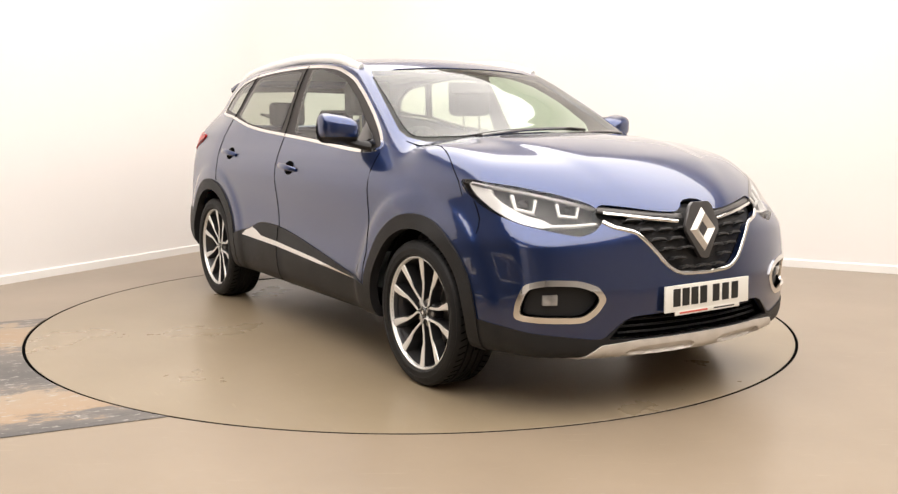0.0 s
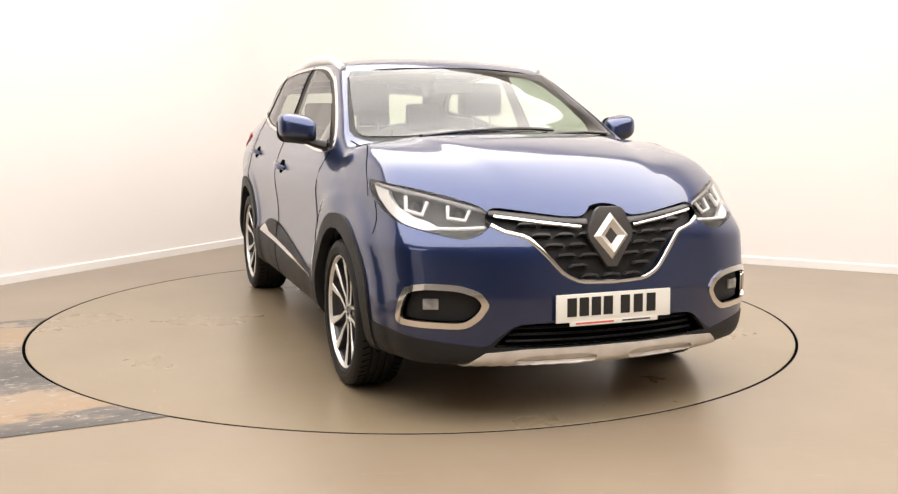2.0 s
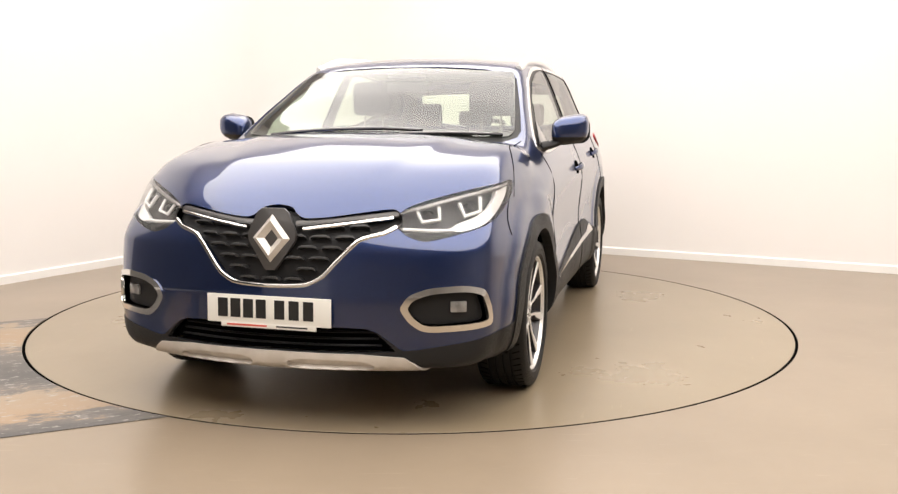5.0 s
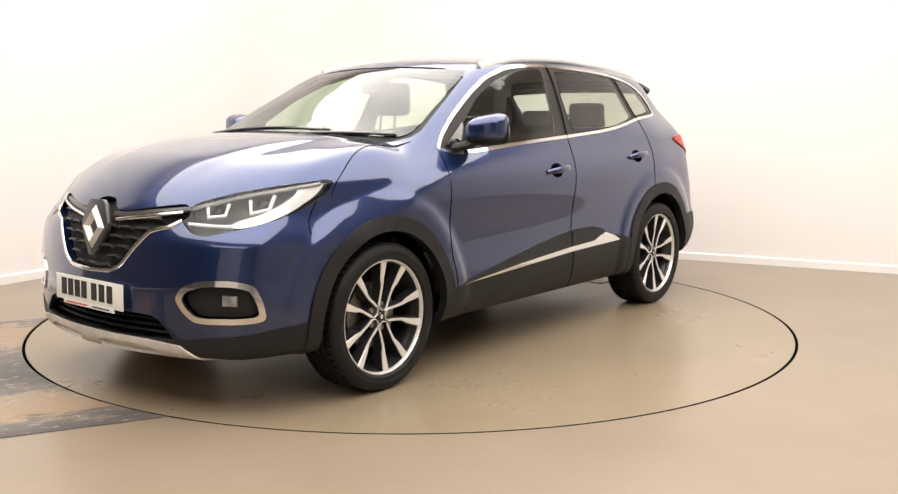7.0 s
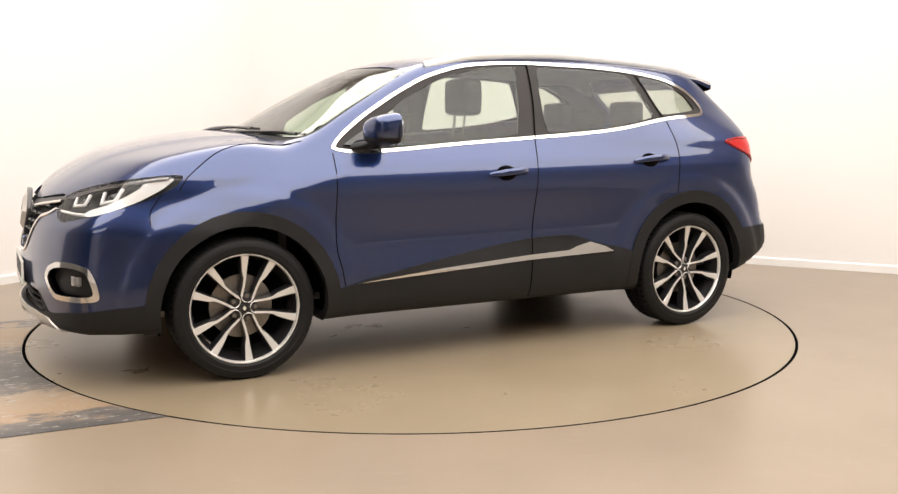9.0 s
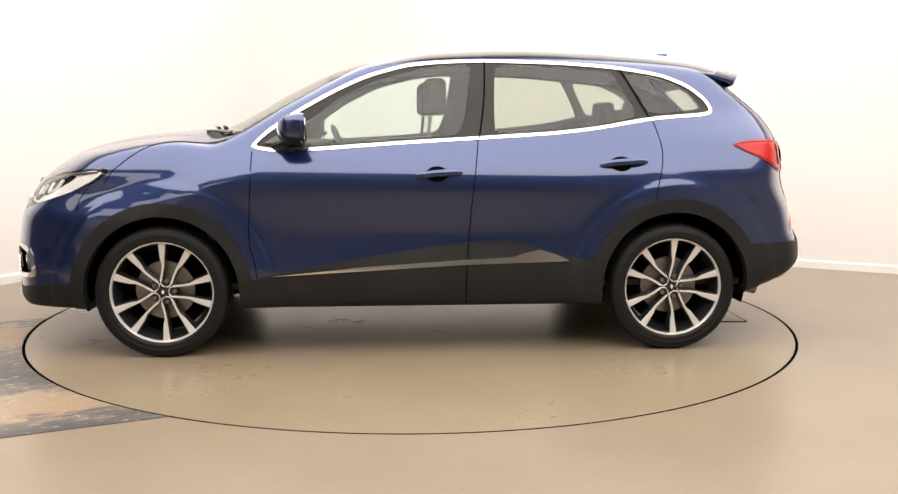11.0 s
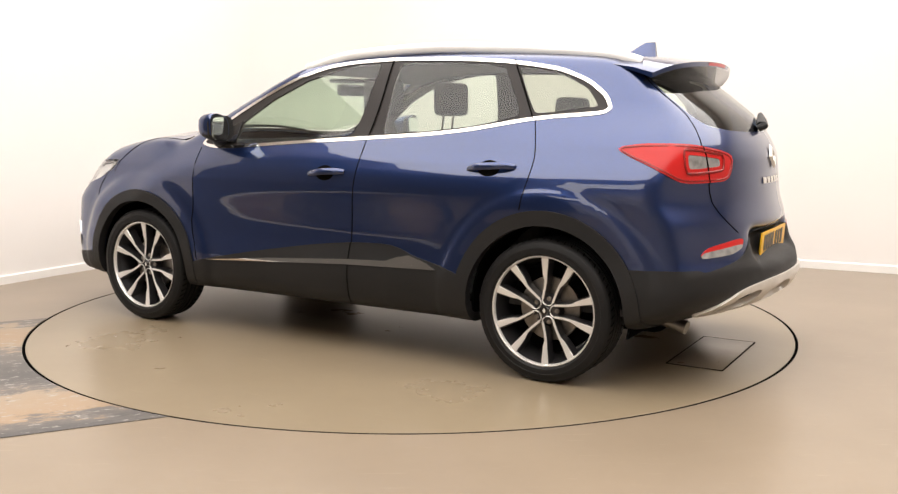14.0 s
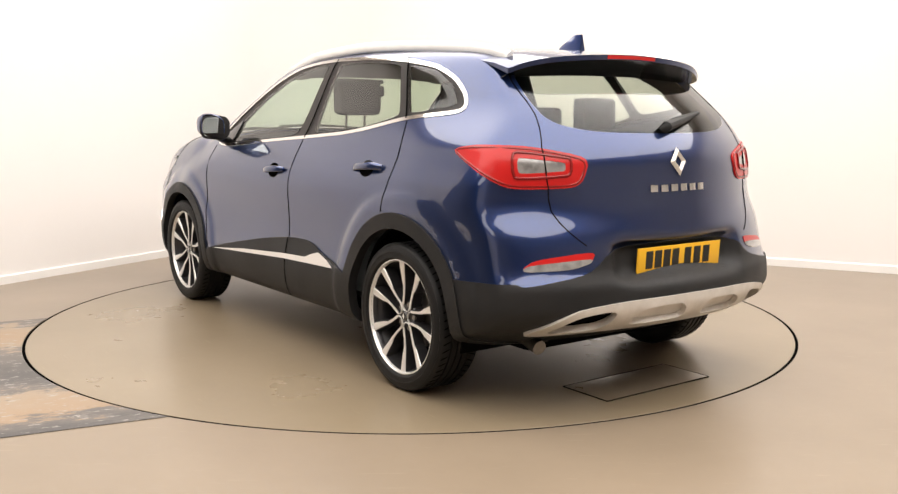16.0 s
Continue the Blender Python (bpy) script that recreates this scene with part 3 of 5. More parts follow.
REGIONS = [
    # edges laid along the creases of the wing flares and of the plate's hollow
    ("body_shell", LEFT, flip(circle(1.323, 0.335, 0.610))),
    ("body_shell", LEFT, flip(circle(1.323, 0.335, 0.580))),
    ("body_shell", LEFT, flip(circle(1.323, 0.335, 0.553))),
    ("body_shell", LEFT, flip(circle(1.323, 0.335, 0.526))),
    ("body_shell", LEFT, flip(circle(-1.323, 0.335, 0.610))),
    ("body_shell", LEFT, flip(circle(-1.323, 0.335, 0.580))),
    ("body_shell", LEFT, flip(circle(-1.323, 0.335, 0.553))),
    ("body_shell", LEFT, flip(circle(-1.323, 0.335, 0.526))),
    ("body_shell", REAR, [(0.3, 0.735), (-0.42, 0.735), (-0.42, 0.537), (0.3, 0.537)]),
    ("body_shell", REAR, [(0.3, 0.710), (-0.37, 0.710), (-0.37, 0.562), (0.3, 0.562)]),
    ("body_shell", REAR, [(0.3, 0.690), (-0.33, 0.690), (-0.33, 0.582), (0.3, 0.582)]),
    ("front_bumper", FRONT_CORNER, rounded(BUMPER_1, 1)),
    ("rear_bumper", REAR_CORNER, rounded(BUMPER_2, 1)),
    ("hood", ABOVE, rounded(HOOD, 2)),
    ("scuttle", ABOVE, rounded(COWL, 1)),
    ("windscreen", ABOVE, rounded(SCREEN, 2)),
    ("tailgate", REAR, rounded(GATE, 2)),
    ("rear_window", REAR, rounded(GATE_GLASS, 2)),
    ("front_door", LEFT, flip(DOOR_1)),
    ("rear_door", LEFT, flip(DOOR_2)),
    ("window_trim", LEFT, flip(rounded(WINDOWS, 2))),
    ("pillar_cover", LEFT, flip(rounded(inset(WINDOWS, 0.0165), 2))),
    ("front_window", LEFT, flip(rounded(GLASS_1, 2, 0.08))),
    ("rear_side_window", LEFT, flip(rounded(GLASS_2, 2, 0.08))),
    ("quarter_window", LEFT, flip(rounded(GLASS_3, 2, 0.08))),
    ("rear_lower_bumper", REAR_CORNER, rounded(BLACK_2, 2)),
    ("front_lower_bumper", FRONT_CORNER, rounded(BLACK_1, 2)),
    ("sill_cladding", LEFT, flip(rounded(SILL, 2))),
    ("sill_trim", LEFT, flip(SILL_TRIM)),
    ("front_arch_cladding", LEFT, flip(circle(*ARCHES[0], 0.455))),
    ("rear_arch_cladding", LEFT, flip(circle(*ARCHES[1], 0.462))),
    ("headlamp_lens", FRONT_CORNER, rounded(HEADLAMP, 2)),
    ("light_guide", FRONT_CORNER, rounded(GUIDE, 2)),
    ("fog_lamp_frame", FRONT_CORNER, rounded(FOG, 2)),
    ("fog_lamp_recess", FRONT_CORNER, rounded(inset(FOG, 0.024), 2)),
    ("grille", FRONT, rounded(GRILLE, 2)),
    ("lower_grille", FRONT, rounded(LOW_GRILLE, 1)),
    ("skid_plate", FRONT, rounded(SKID, 1)),
    ("skid_pad", FRONT, rounded(SKID_PAD, 2)),
    ("tail_lamp", REAR_CORNER, rounded(TAIL_LAMP, 2)),
    ("tail_lamp_white", REAR_CORNER, rounded(TAIL_WHITE, 2, 0.1)),
    ("rear_fog_lamp", REAR_CORNER, rounded(REAR_FOG, 2)),
    ("rear_fog_white", REAR_CORNER, rounded(FOG_WHITE, 2)),
    ("rear_diffuser", REAR, rounded(DIFFUSER, 2)),
    ("diffuser_pad", REAR, rounded(DIFF_PAD, 2)),
    ("diffuser_vent", REAR, rounded(DIFF_HOLE, 2)),
    ("wheel_opening", LEFT, flip(circle(*ARCHES[0], 0.388))),
    ("wheel_opening", LEFT, flip(circle(*ARCHES[1], 0.392))),
]


def inside(u, v, poly):
    odd = False
    j = len(poly) - 1
    for i in range(len(poly)):
        (a, b), (c, d) = poly[i], poly[j]
        if (b > v) != (d > v) and u < (c - a) * (v - b) / (d - b) + a:
            odd = not odd
        j = i
    return odd


def cut_skin():
    """Half of the skin, cut along every outline; returns the bmesh and each face's region."""
    bm = bmesh.new()
    vs = [[bm.verts.new(q) for q in row] for row in skin_grid()]
    for i in range(len(vs) - 1):
        for j in range(len(vs[0]) - 1):
            bm.faces.new((vs[i][j], vs[i + 1][j], vs[i + 1][j + 1], vs[i][j + 1]))
    bmesh.ops.remove_doubles(bm, verts=bm.verts[:], dist=1e-5)
    tag = bm.faces.layers.int.new("region")
    for number, (name, view, poly) in enumerate(REGIONS, 1):
        us, ws = [p[0] for p in poly], [p[1] for p in poly]
        lo, hi = (min(us) - 0.03, min(ws) - 0.03), (max(us) + 0.03, max(ws) + 0.03)

        def near(f):
            c = f.calc_center_median()
            if c.dot(view.w) < view.least:
                return False
            u, v = view.at(c)
            return lo[0] < u < hi[0] and lo[1] < v < hi[1]

        cand = {f for f in bm.faces if near(f)}
        n = len(poly)
        for i in range(n):
            (a, b), (c, d) = poly[i], poly[(i + 1) % n]
            if math.hypot(c - a, d - b) < 1e-6:
                continue
            x0, x1, y0, y1 = min(a, c) - 0.002, max(a, c) + 0.002, min(b, d) - 0.002, max(b, d) + 0.002
            pick = []
            for f in cand:
                q = [view.at(v.co) for v in f.verts]
                if max(k[0] for k in q) > x0 and min(k[0] for k in q) < x1 and max(k[1] for k in q) > y0 and min(k[1] for k in q) < y1:
                    pick.append(f)
            if not pick:
                continue
            geom = list({v for f in pick for v in f.verts}) + list({e for f in pick for e in f.edges}) + pick
            e3 = view.u * (c - a) + view.v * (d - b)
            r = bmesh.ops.bisect_plane(bm, geom=geom, dist=2e-4, plane_co=view.u * a + view.v * b + view.w, plane_no=e3.cross(view.w).normalized())
            cand |= {g for g in r["geom"] if isinstance(g, bmesh.types.BMFace)}
        for f in cand:
            if f.is_valid:
                c = f.calc_center_median()
                if c.dot(view.w) >= view.least and inside(*view.at(c), poly):
                    f[tag] = number
    return bm, tag


def panels():
    """The faces of each region: corner places drawn onto the skin, and lists of corners."""
    bm, tag = cut_skin()
    bm.verts.index_update()
    co = snapped(np.array([v.co[:] for v in bm.verts]))
    co[:, 1] = np.maximum(co[:, 1], 0)
    edge = np.array([abs(v.co.y) < 1e-4 for v in bm.verts])
    co[edge, 1] = 0
    no = gradient(co)
    no[edge, 1] = 0
    no /= np.linalg.norm(no, axis=1, keepdims=True)
    names = ["body_shell"] + [r[0] for r in REGIONS]
    out = {}
    for f in bm.faces:
        ids = [v.index for v in f.verts]
        name = names[f[tag]]
        c, n = co[ids].mean(axis=0), no[ids].mean(axis=0)
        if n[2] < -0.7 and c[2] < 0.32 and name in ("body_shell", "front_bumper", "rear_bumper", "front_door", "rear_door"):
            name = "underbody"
        q = co[ids]
        fn = np.cross(q, np.roll(q, -1, axis=0)).sum(axis=0)
        if fn @ n < 0:
            ids.reverse()
        out.setdefault(name, []).append(ids)
    bm.free()
    return co, no, out


CO, NO, PANELS = panels()


def panel(name, mat, regions, parent=car, out=0.0, rim=0.012, side=0, label="", take=None):
    """A panel of the skin, moved out by so much, its edges turned in by rim. side: 1 left, -1 right, 0 both halves as one."""
    faces = [ids for r in regions for ids in PANELS.get(r, [])]
    if take:
        faces = [ids for ids in faces if take(CO[ids].mean(axis=0), NO[ids].mean(axis=0))]
    used = sorted({i for ids in faces for i in ids})
    if not used:
        return None
    where = {i: k for k, i in enumerate(used)}
    p, n = CO[used] + NO[used] * out, NO[used]
    fs = [[where[i] for i in ids] for ids in faces]
    # the turned-in rim
    count = {}
    for ids in fs:
        for a, b in zip(ids, ids[1:] + ids[:1]):
            count[(a, b)] = count.get((a, b), 0) + 1
    open_edges = [(a, b) for a, b in count if (b, a) not in count and not (abs(p[a][1]) < 1e-5 and abs(p[b][1]) < 1e-5)]
    if rim and open_edges:
        flat = np.zeros_like(p)
        for a, b in open_edges:
            o = np.cross(p[b] - p[a], n[a])
            o = o / max(np.linalg.norm(o), 1e-9)
            flat[a] += o
            flat[b] += o
        ring = sorted({i for e in open_edges for i in e})
        at = {i: len(p) + k for k, i in enumerate(ring)}
        dn = np.array([flat[i] / max(np.linalg.norm(flat[i]), 1e-9) for i in ring])
        top, low = p[ring], p[ring] - n[ring] * rim
        shift = len(ring)
        p, n = np.vstack([p, top, low]), np.vstack([n, dn, dn])
        fs += [[at[b], at[a], at[a] + shift, at[b] + shift] for a, b in open_edges]
    halves = [(1, p, n, fs)] if side == 1 else []
    mp, mn = p * (1, -1, 1), n * (1, -1, 1)
    mf = [ids[::-1] for ids in fs]
    if side == -1:
        p, n, fs = mp, mn, mf
    elif side == 0:
        k = len(p)
        same = {i: i for i in range(k) if abs(p[i][1]) < 1e-6}
        fs = fs + [[same.get(i, i + k) for i in ids] for ids in mf]
        p, n = np.vstack([p, mp]), np.vstack([n, mn])
    me = bpy.data.meshes.new(name)
    me.from_pydata(p.tolist(), [], fs)
    me.materials.append(mat)
    me.shade_smooth()
    me.normals_split_custom_set_from_vertices(n.tolist())
    ob = new(name, me)
    ob.parent = parent
    return tagged(ob, label)


# ---- details set on the skin ----
def on_skin(view, pts, out=0.0, s=1):
    """Places on the skin for points of a view, moved out by so much, and the normals. s: -1 for the right side."""
    res, nor = [], []
    for u, v in pts:
        base = np.array(view.u * u + view.v * v)
        w = np.array(view.w)
        d = np.linspace(2.6 if abs(w[2]) < 0.5 else 1.8, view.least * 0.6, 500)
        f = body(base + w * d[:, None])
        i = int(np.argmax(f < 0)) if (f < 0).any() else int(np.argmin(f))
        q = snapped((base + w * d[i])[None], 3)
        n = gradient(q)[0]
        q = q[0] + n * out
        res.append(Vector((q[0], s * q[1], q[2])))
        nor.append(Vector((n[0], s * n[1], n[2])))
    return res, nor


def dense(pts, step=0.04):
    """More points along a polyline, bent smoothly."""
    p = [Vector(q) for q in pts]
    out = []
    for i in range(len(p) - 1):
        a, b, c, d = p[max(i - 1, 0)], p[i], p[i + 1], p[min(i + 2, len(p) - 1)]
        n = max(2, int((c - b).length / step))
        for k in range(n):
            t = k / n
            out.append(0.5 * (2 * b + (c - a) * t + (2 * a - 5 * b + 4 * c - d) * t * t + (3 * b - a - 3 * c + d) * t ** 3))
    return [tuple(q) for q in out] + [tuple(p[-1])]


def bead(name, view, pts, radius, mat, parent, out=0.0, s=1, flat=1.0, smooth=True, label=""):
    """A round strip that follows the skin."""
    q, n = on_skin(view, dense(pts) if smooth else pts, out, s)
    return part(name, tube_bm(q, radius, 8, False, flat, n), mat, parent, label)


def plaque(outline, place, normal, depth, up=Vector((0, 0, 1)), bevel=0.0):
    """A flat outline set at a place, facing along the normal."""
    bm = prism_bm(outline, depth, bevel)
    n = normal.normalized()
    u = up.cross(n).normalized()
    v = n.cross(u)
    bm.transform(Matrix(((n.x, u.x, v.x, place.x), (n.y, u.y, v.y, place.y), (n.z, u.z, v.z, place.z), (0, 0, 0, 1))))
    return bm


def rect(w, h, x=0.0, y=0.0):
    return [(x - w / 2, y - h / 2), (x + w / 2, y - h / 2), (x + w / 2, y + h / 2), (x - w / 2, y + h / 2)]


# painted panels and what is set into them
body_part = panel("body_shell", PAINT, ["body_shell"], rim=0.03)
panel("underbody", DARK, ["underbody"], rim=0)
hood = panel("hood", PAINT, ["hood"], rim=0.02)
panel("scuttle", PLASTIC, ["scuttle"], out=-0.006, rim=0.01)
panel("windscreen", GLASS_FRONT, ["windscreen"], rim=0, label="clear windscreen with a pale green tint").visible_shadow = False
panel("front_bumper", PAINT, ["front_bumper"], rim=0.03)
for s in (1, -1):
    panel("rear_bumper", PAINT, ["rear_bumper"], rim=0.02, side=s)
tailgate = panel("tailgate", PAINT, ["tailgate"], rim=0.02)
panel("rear_window", GLASS_DARK, ["rear_window"], tailgate, rim=0, label="tinted rear window").visible_shadow = False
panel("front_lower_bumper", PLASTIC, ["front_lower_bumper"], rim=0.02, out=0.004, label="black grained plastic lower bumper")
panel("rear_lower_bumper", PLASTIC, ["rear_lower_bumper"], rim=0.02, out=0.004, label="black grained plastic lower bumper")
skid = panel("skid_plate", SATIN, ["skid_plate"], rim=0.03, out=0.012, label="satin silver front skid plate")
diffuser = panel("rear_diffuser", SATIN, ["rear_diffuser"], rim=0.03, out=0.016, label="satin silver rear skid plate")
grille = panel("grille", PLASTIC, ["grille"], out=-0.035, rim=0, label="black honeycomb grille")
# black sheet behind the slats, in place of the opening's shaded depth
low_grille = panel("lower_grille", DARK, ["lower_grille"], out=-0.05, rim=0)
for s in (1, -1):
    doors = []
    for name, window, tint in (("front_door", "front_window", GLASS_SIDE), ("rear_door", "rear_side_window", GLASS_DARK)):
        door = panel(name, PAINT, [name], rim=0.025, side=s)
        panel("window", tint, [window], door, rim=0, side=s, label="tinted side window").visible_shadow = False
        doors.append(door)
    panel("quarter_window", GLASS_DARK, ["quarter_window"], rim=0, side=s).visible_shadow = False
    panel("window_trim", CHROME, ["window_trim"], rim=0.012, out=0.003, side=s, label="bright chrome window surround")
    panel("pillar_cover", PILLAR, ["pillar_cover"], rim=0.012, out=-0.003, side=s, label="dark satin pillar cover")
    panel("sill_cladding", PLASTIC, ["sill_cladding"], rim=0.02, out=0.008, side=s, label="black plastic sill cladding")
    panel("front_arch_cladding", PLASTIC, ["front_arch_cladding"], rim=0.045, out=0.010, side=s, label="black plastic wheel arch cladding")
    panel("rear_arch_cladding", PLASTIC, ["rear_arch_cladding"], rim=0.045, out=0.010, side=s, label="black plastic wheel arch cladding")
    # headlamp: clear lens over a grey bowl
    lamp = panel("headlamp", LAMP_BOWL, ["headlamp_lens", "light_guide"], out=-0.045, rim=-0.04, side=s, label="headlamp with white light guide")
    panel("light_guide", LAMP_WHITE, ["light_guide"], lamp, out=-0.014, rim=0.02, side=s, label="white light guide")
    panel("lens", GLASS_LAMP, ["headlamp_lens", "light_guide"], lamp, out=0.002, rim=0, side=s).visible_shadow = False
    fog = panel("fog_lamp", PLASTIC, ["fog_lamp_recess"], out=-0.03, rim=-0.03, side=s)
    panel("fog_lamp_frame", CHROME, ["fog_lamp_frame"], fog, out=0.006, rim=0.015, side=s, label="chrome fog lamp frame")
    panel("sill_trim", CHROME, ["sill_trim"], rim=0.010, out=0.013, side=s, label="polished sill strip")
    tail = panel("tail_lamp", RED_LENS, ["tail_lamp"], out=0.006, rim=0.015, side=s, label="red wraparound tail lamp")
    panel("reversing_lens", LAMP_CLEAR, ["tail_lamp_white"], tail, out=0.004, rim=0.012, side=s, label="clear reversing lens")
    rim_line = rounded(inset(TAIL_WHITE, -0.020), 2, 0.1)
    pts, nn = on_skin(REAR_CORNER, rim_line, 0.009, s)
    part("lamp_rim", tube_bm(pts, 0.0055, 6, True, 0.6, nn), RED_DEEP, tail, "dark red rim round the clear lens")
    pts, nn = on_skin(REAR_CORNER, rounded(inset(TAIL_LAMP, 0.010), 2), 0.007, s)
    part("lamp_edge", tube_bm(pts, 0.0040, 6, True, 0.6, nn), RED_DEEP, tail, "darker moulded edge of the lamp")
    low_lamp = panel("rear_fog_lamp", RED_LENS, ["rear_fog_lamp"], out=0.004, rim=0.012, side=s, label="red and white bumper lamp")
    panel("clear_lens", LAMP_CLEAR, ["rear_fog_white"], low_lamp, out=0.004, rim=0.012, side=s, label="clear lower lens")
    panel("diffuser_pad", SATIN, ["diffuser_pad"], diffuser, out=-0.008, rim=0, side=s)
    panel("skid_pad", SATIN, ["skid_pad"], skid, out=-0.004, rim=0, side=s)
    panel("diffuser_vent", DARK, ["diffuser_vent"], diffuser, out=-0.02, rim=0, side=s)
    # pale lining of the cabin behind the panels
    panel("cabin_lining", CABIN, ["body_shell", "front_door", "rear_door", "sill_cladding"], out=-0.035, rim=0, side=s,
          take=lambda c, n: -1.75 < c[0] < 0.98 and c[2] > 0.40 and n[1] > 0.45)
for s in (1, -1):
    panel("pillar_lining", CABIN, ["pillar_cover"], out=-0.016, rim=0, side=s)
panel("headliner", HEADLINER, ["body_shell"], out=-0.035, rim=0, label="pale cloth headliner", take=lambda c, n: -1.72 < c[0] < 0.45 and c[2] > 1.40 and n[2] > 0.6)


# shut lines
for s, k in ((1, 0), (-1, 1)):
    bead("shut_line", LEFT, flip([(0.868, 1.045), (0.872, 0.90), (0.884, 0.62), (0.860, 0.50), (0.845, 0.41)]), 0.0028, DARK, car, 0, s)
    bead("shut_line", LEFT, flip([(-0.285, 1.10), (-0.249, 0.80), (-0.232, 0.58)]), 0.0028, DARK, car, 0, s)
    bead("shut_line", LEFT, flip([(-0.232, 0.58), (-0.222, 0.45), (-0.219, 0.27)]), 0.0028, DARK, car, 0.009, s)
    bead("shut_line", LEFT, flip([(-1.212, 1.212), (-1.250, 1.04), (-1.215, 0.86), (-1.205, 0.80)]), 0.0028, DARK, car, 0, s)
    bead("shut_line", LEFT, flip([(-0.29, 1.11), (-0.322, 1.30), (-0.335, 1.52)]), 0.0035, DARK, car, 0.002, s)
    bead("shut_line", LEFT, flip([(-1.20, 1.215), (-1.10, 1.40), (-1.045, 1.493)]), 0.0035, DARK, car, 0.002, s)
    bead("shut_line", ABOVE, [(1.00, 0.752), (1.10, 0.735), (1.30, 0.755), (1.50, 0.815), (1.60, 0.838)], 0.0026, DARK, car, 0, s)
    bead("shut_line", REAR, [(-0.47, 1.51), (-0.53, 1.44), (-0.571, 1.373), (-0.585, 1.23), (-0.621, 1.094)], 0.0028, DARK, car, 0, s)
    bead("shut_line", REAR, [(-0.616, 0.936), (-0.61, 0.846), (-0.559, 0.765), (-0.50, 0.712)], 0.0028, DARK, car, 0, s)
    bead("shut_line", REAR, [(-0.621, 1.094), (-0.622, 1.01), (-0.616, 0.936)], 0.0030, DARK, car, 0.007, s)
    bead("shut_line", FRONT_CORNER, [(-0.60, 0.872), (-0.63, 0.80), (-0.62, 0.74)], 0.0024, DARK, car, 0, s)
    # bright strips of the grille
    bead("grille_trim", FRONT, [(0.0, 0.571), (0.125, 0.576), (0.172, 0.588), (0.217, 0.615), (0.263, 0.667), (0.322, 0.730), (0.358, 0.757), (0.43, 0.775), (0.475, 0.80)],
         0.0085, CHROME, car, 0.002, s, 0.6)
    bead("grille_strip", FRONT, [(0.120, 0.790), (0.25, 0.806), (0.455, 0.833)], 0.0075, CHROME, car, -0.004, s, 0.7)
    bead("grille_upper_bar", FRONT, [(0.085, 0.812), (0.25, 0.828), (0.47, 0.852)], 0.016, SHIELD, car, -0.016, s, 0.6)

# rows of open honeycomb cells in the grille: a lip below and a slanted rib beside each
blade = prism_bm([(-0.040, -0.008), (-0.031, 0.004), (-0.014, 0.007), (0.014, 0.007), (0.031, 0.004), (0.040, -0.008), (0.026, -0.003), (-0.026, -0.003)], 0.030, 0.0015)
blade_mesh = bpy.data.meshes.new("blade")
blade.to_mesh(blade_mesh)
blade.free()
blade_mesh.materials.append(GRILLE_GREY)
shrunk = inset(GRILLE, 0.010)
for row in range(6):
    z = 0.600 + row * 0.041
    for col in range(-7, 8):
        y = (col + 0.5 * (row % 2)) * 0.096
        if inside(abs(y) + 0.03, z, shrunk) and inside(max(abs(y) - 0.03, 0), z, shrunk) and not (abs(y) < 0.095 and z > 0.64):
            q, n = on_skin(FRONT, [(abs(y), z)], -0.034, 1 if y >= 0 else -1)
            ob = new("grille_blade", blade_mesh)
            ob.parent = grille
            u = Vector((0, 0, 1)).cross(n[0]).normalized()
            v = n[0].cross(u)
            ob.matrix_basis = Matrix(((n[0].x, u.x, v.x, q[0].x), (n[0].y, u.y, v.y, q[0].y), (n[0].z, u.z, v.z, q[0].z), (0, 0, 0, 1)))
for z in (0.343, 0.368, 0.393):
    pts, nn = on_skin(FRONT, [(y, z) for y in np.linspace(0, 0.45 - (z - 0.32) * 0.5, 10)], -0.035, 1)
    left = [Vector((p.x, -p.y, p.z)) for p in pts[:0:-1]] + pts
    part("grille_slat", tube_bm(left, 0.007, 6, False, 0.7), PLASTIC, low_grille)

# diamond badges and their dark shield
q, n = on_skin(FRONT, [(0.0, 0.755)], -0.012)
shield = part("badge_shield", plaque([(-0.022, -0.126), (0.022, -0.126), (0.098, -0.012), (0.102, 0.018), (0.066, 0.100), (0.046, 0.116), (-0.046, 0.116), (-0.066, 0.100), (-0.102, 0.018), (-0.098, -0.012)],
              q[0], Vector((1, 0, 0.16)), 0.020, bevel=0.005), SHIELD, car, "dark grey shield behind the badge")


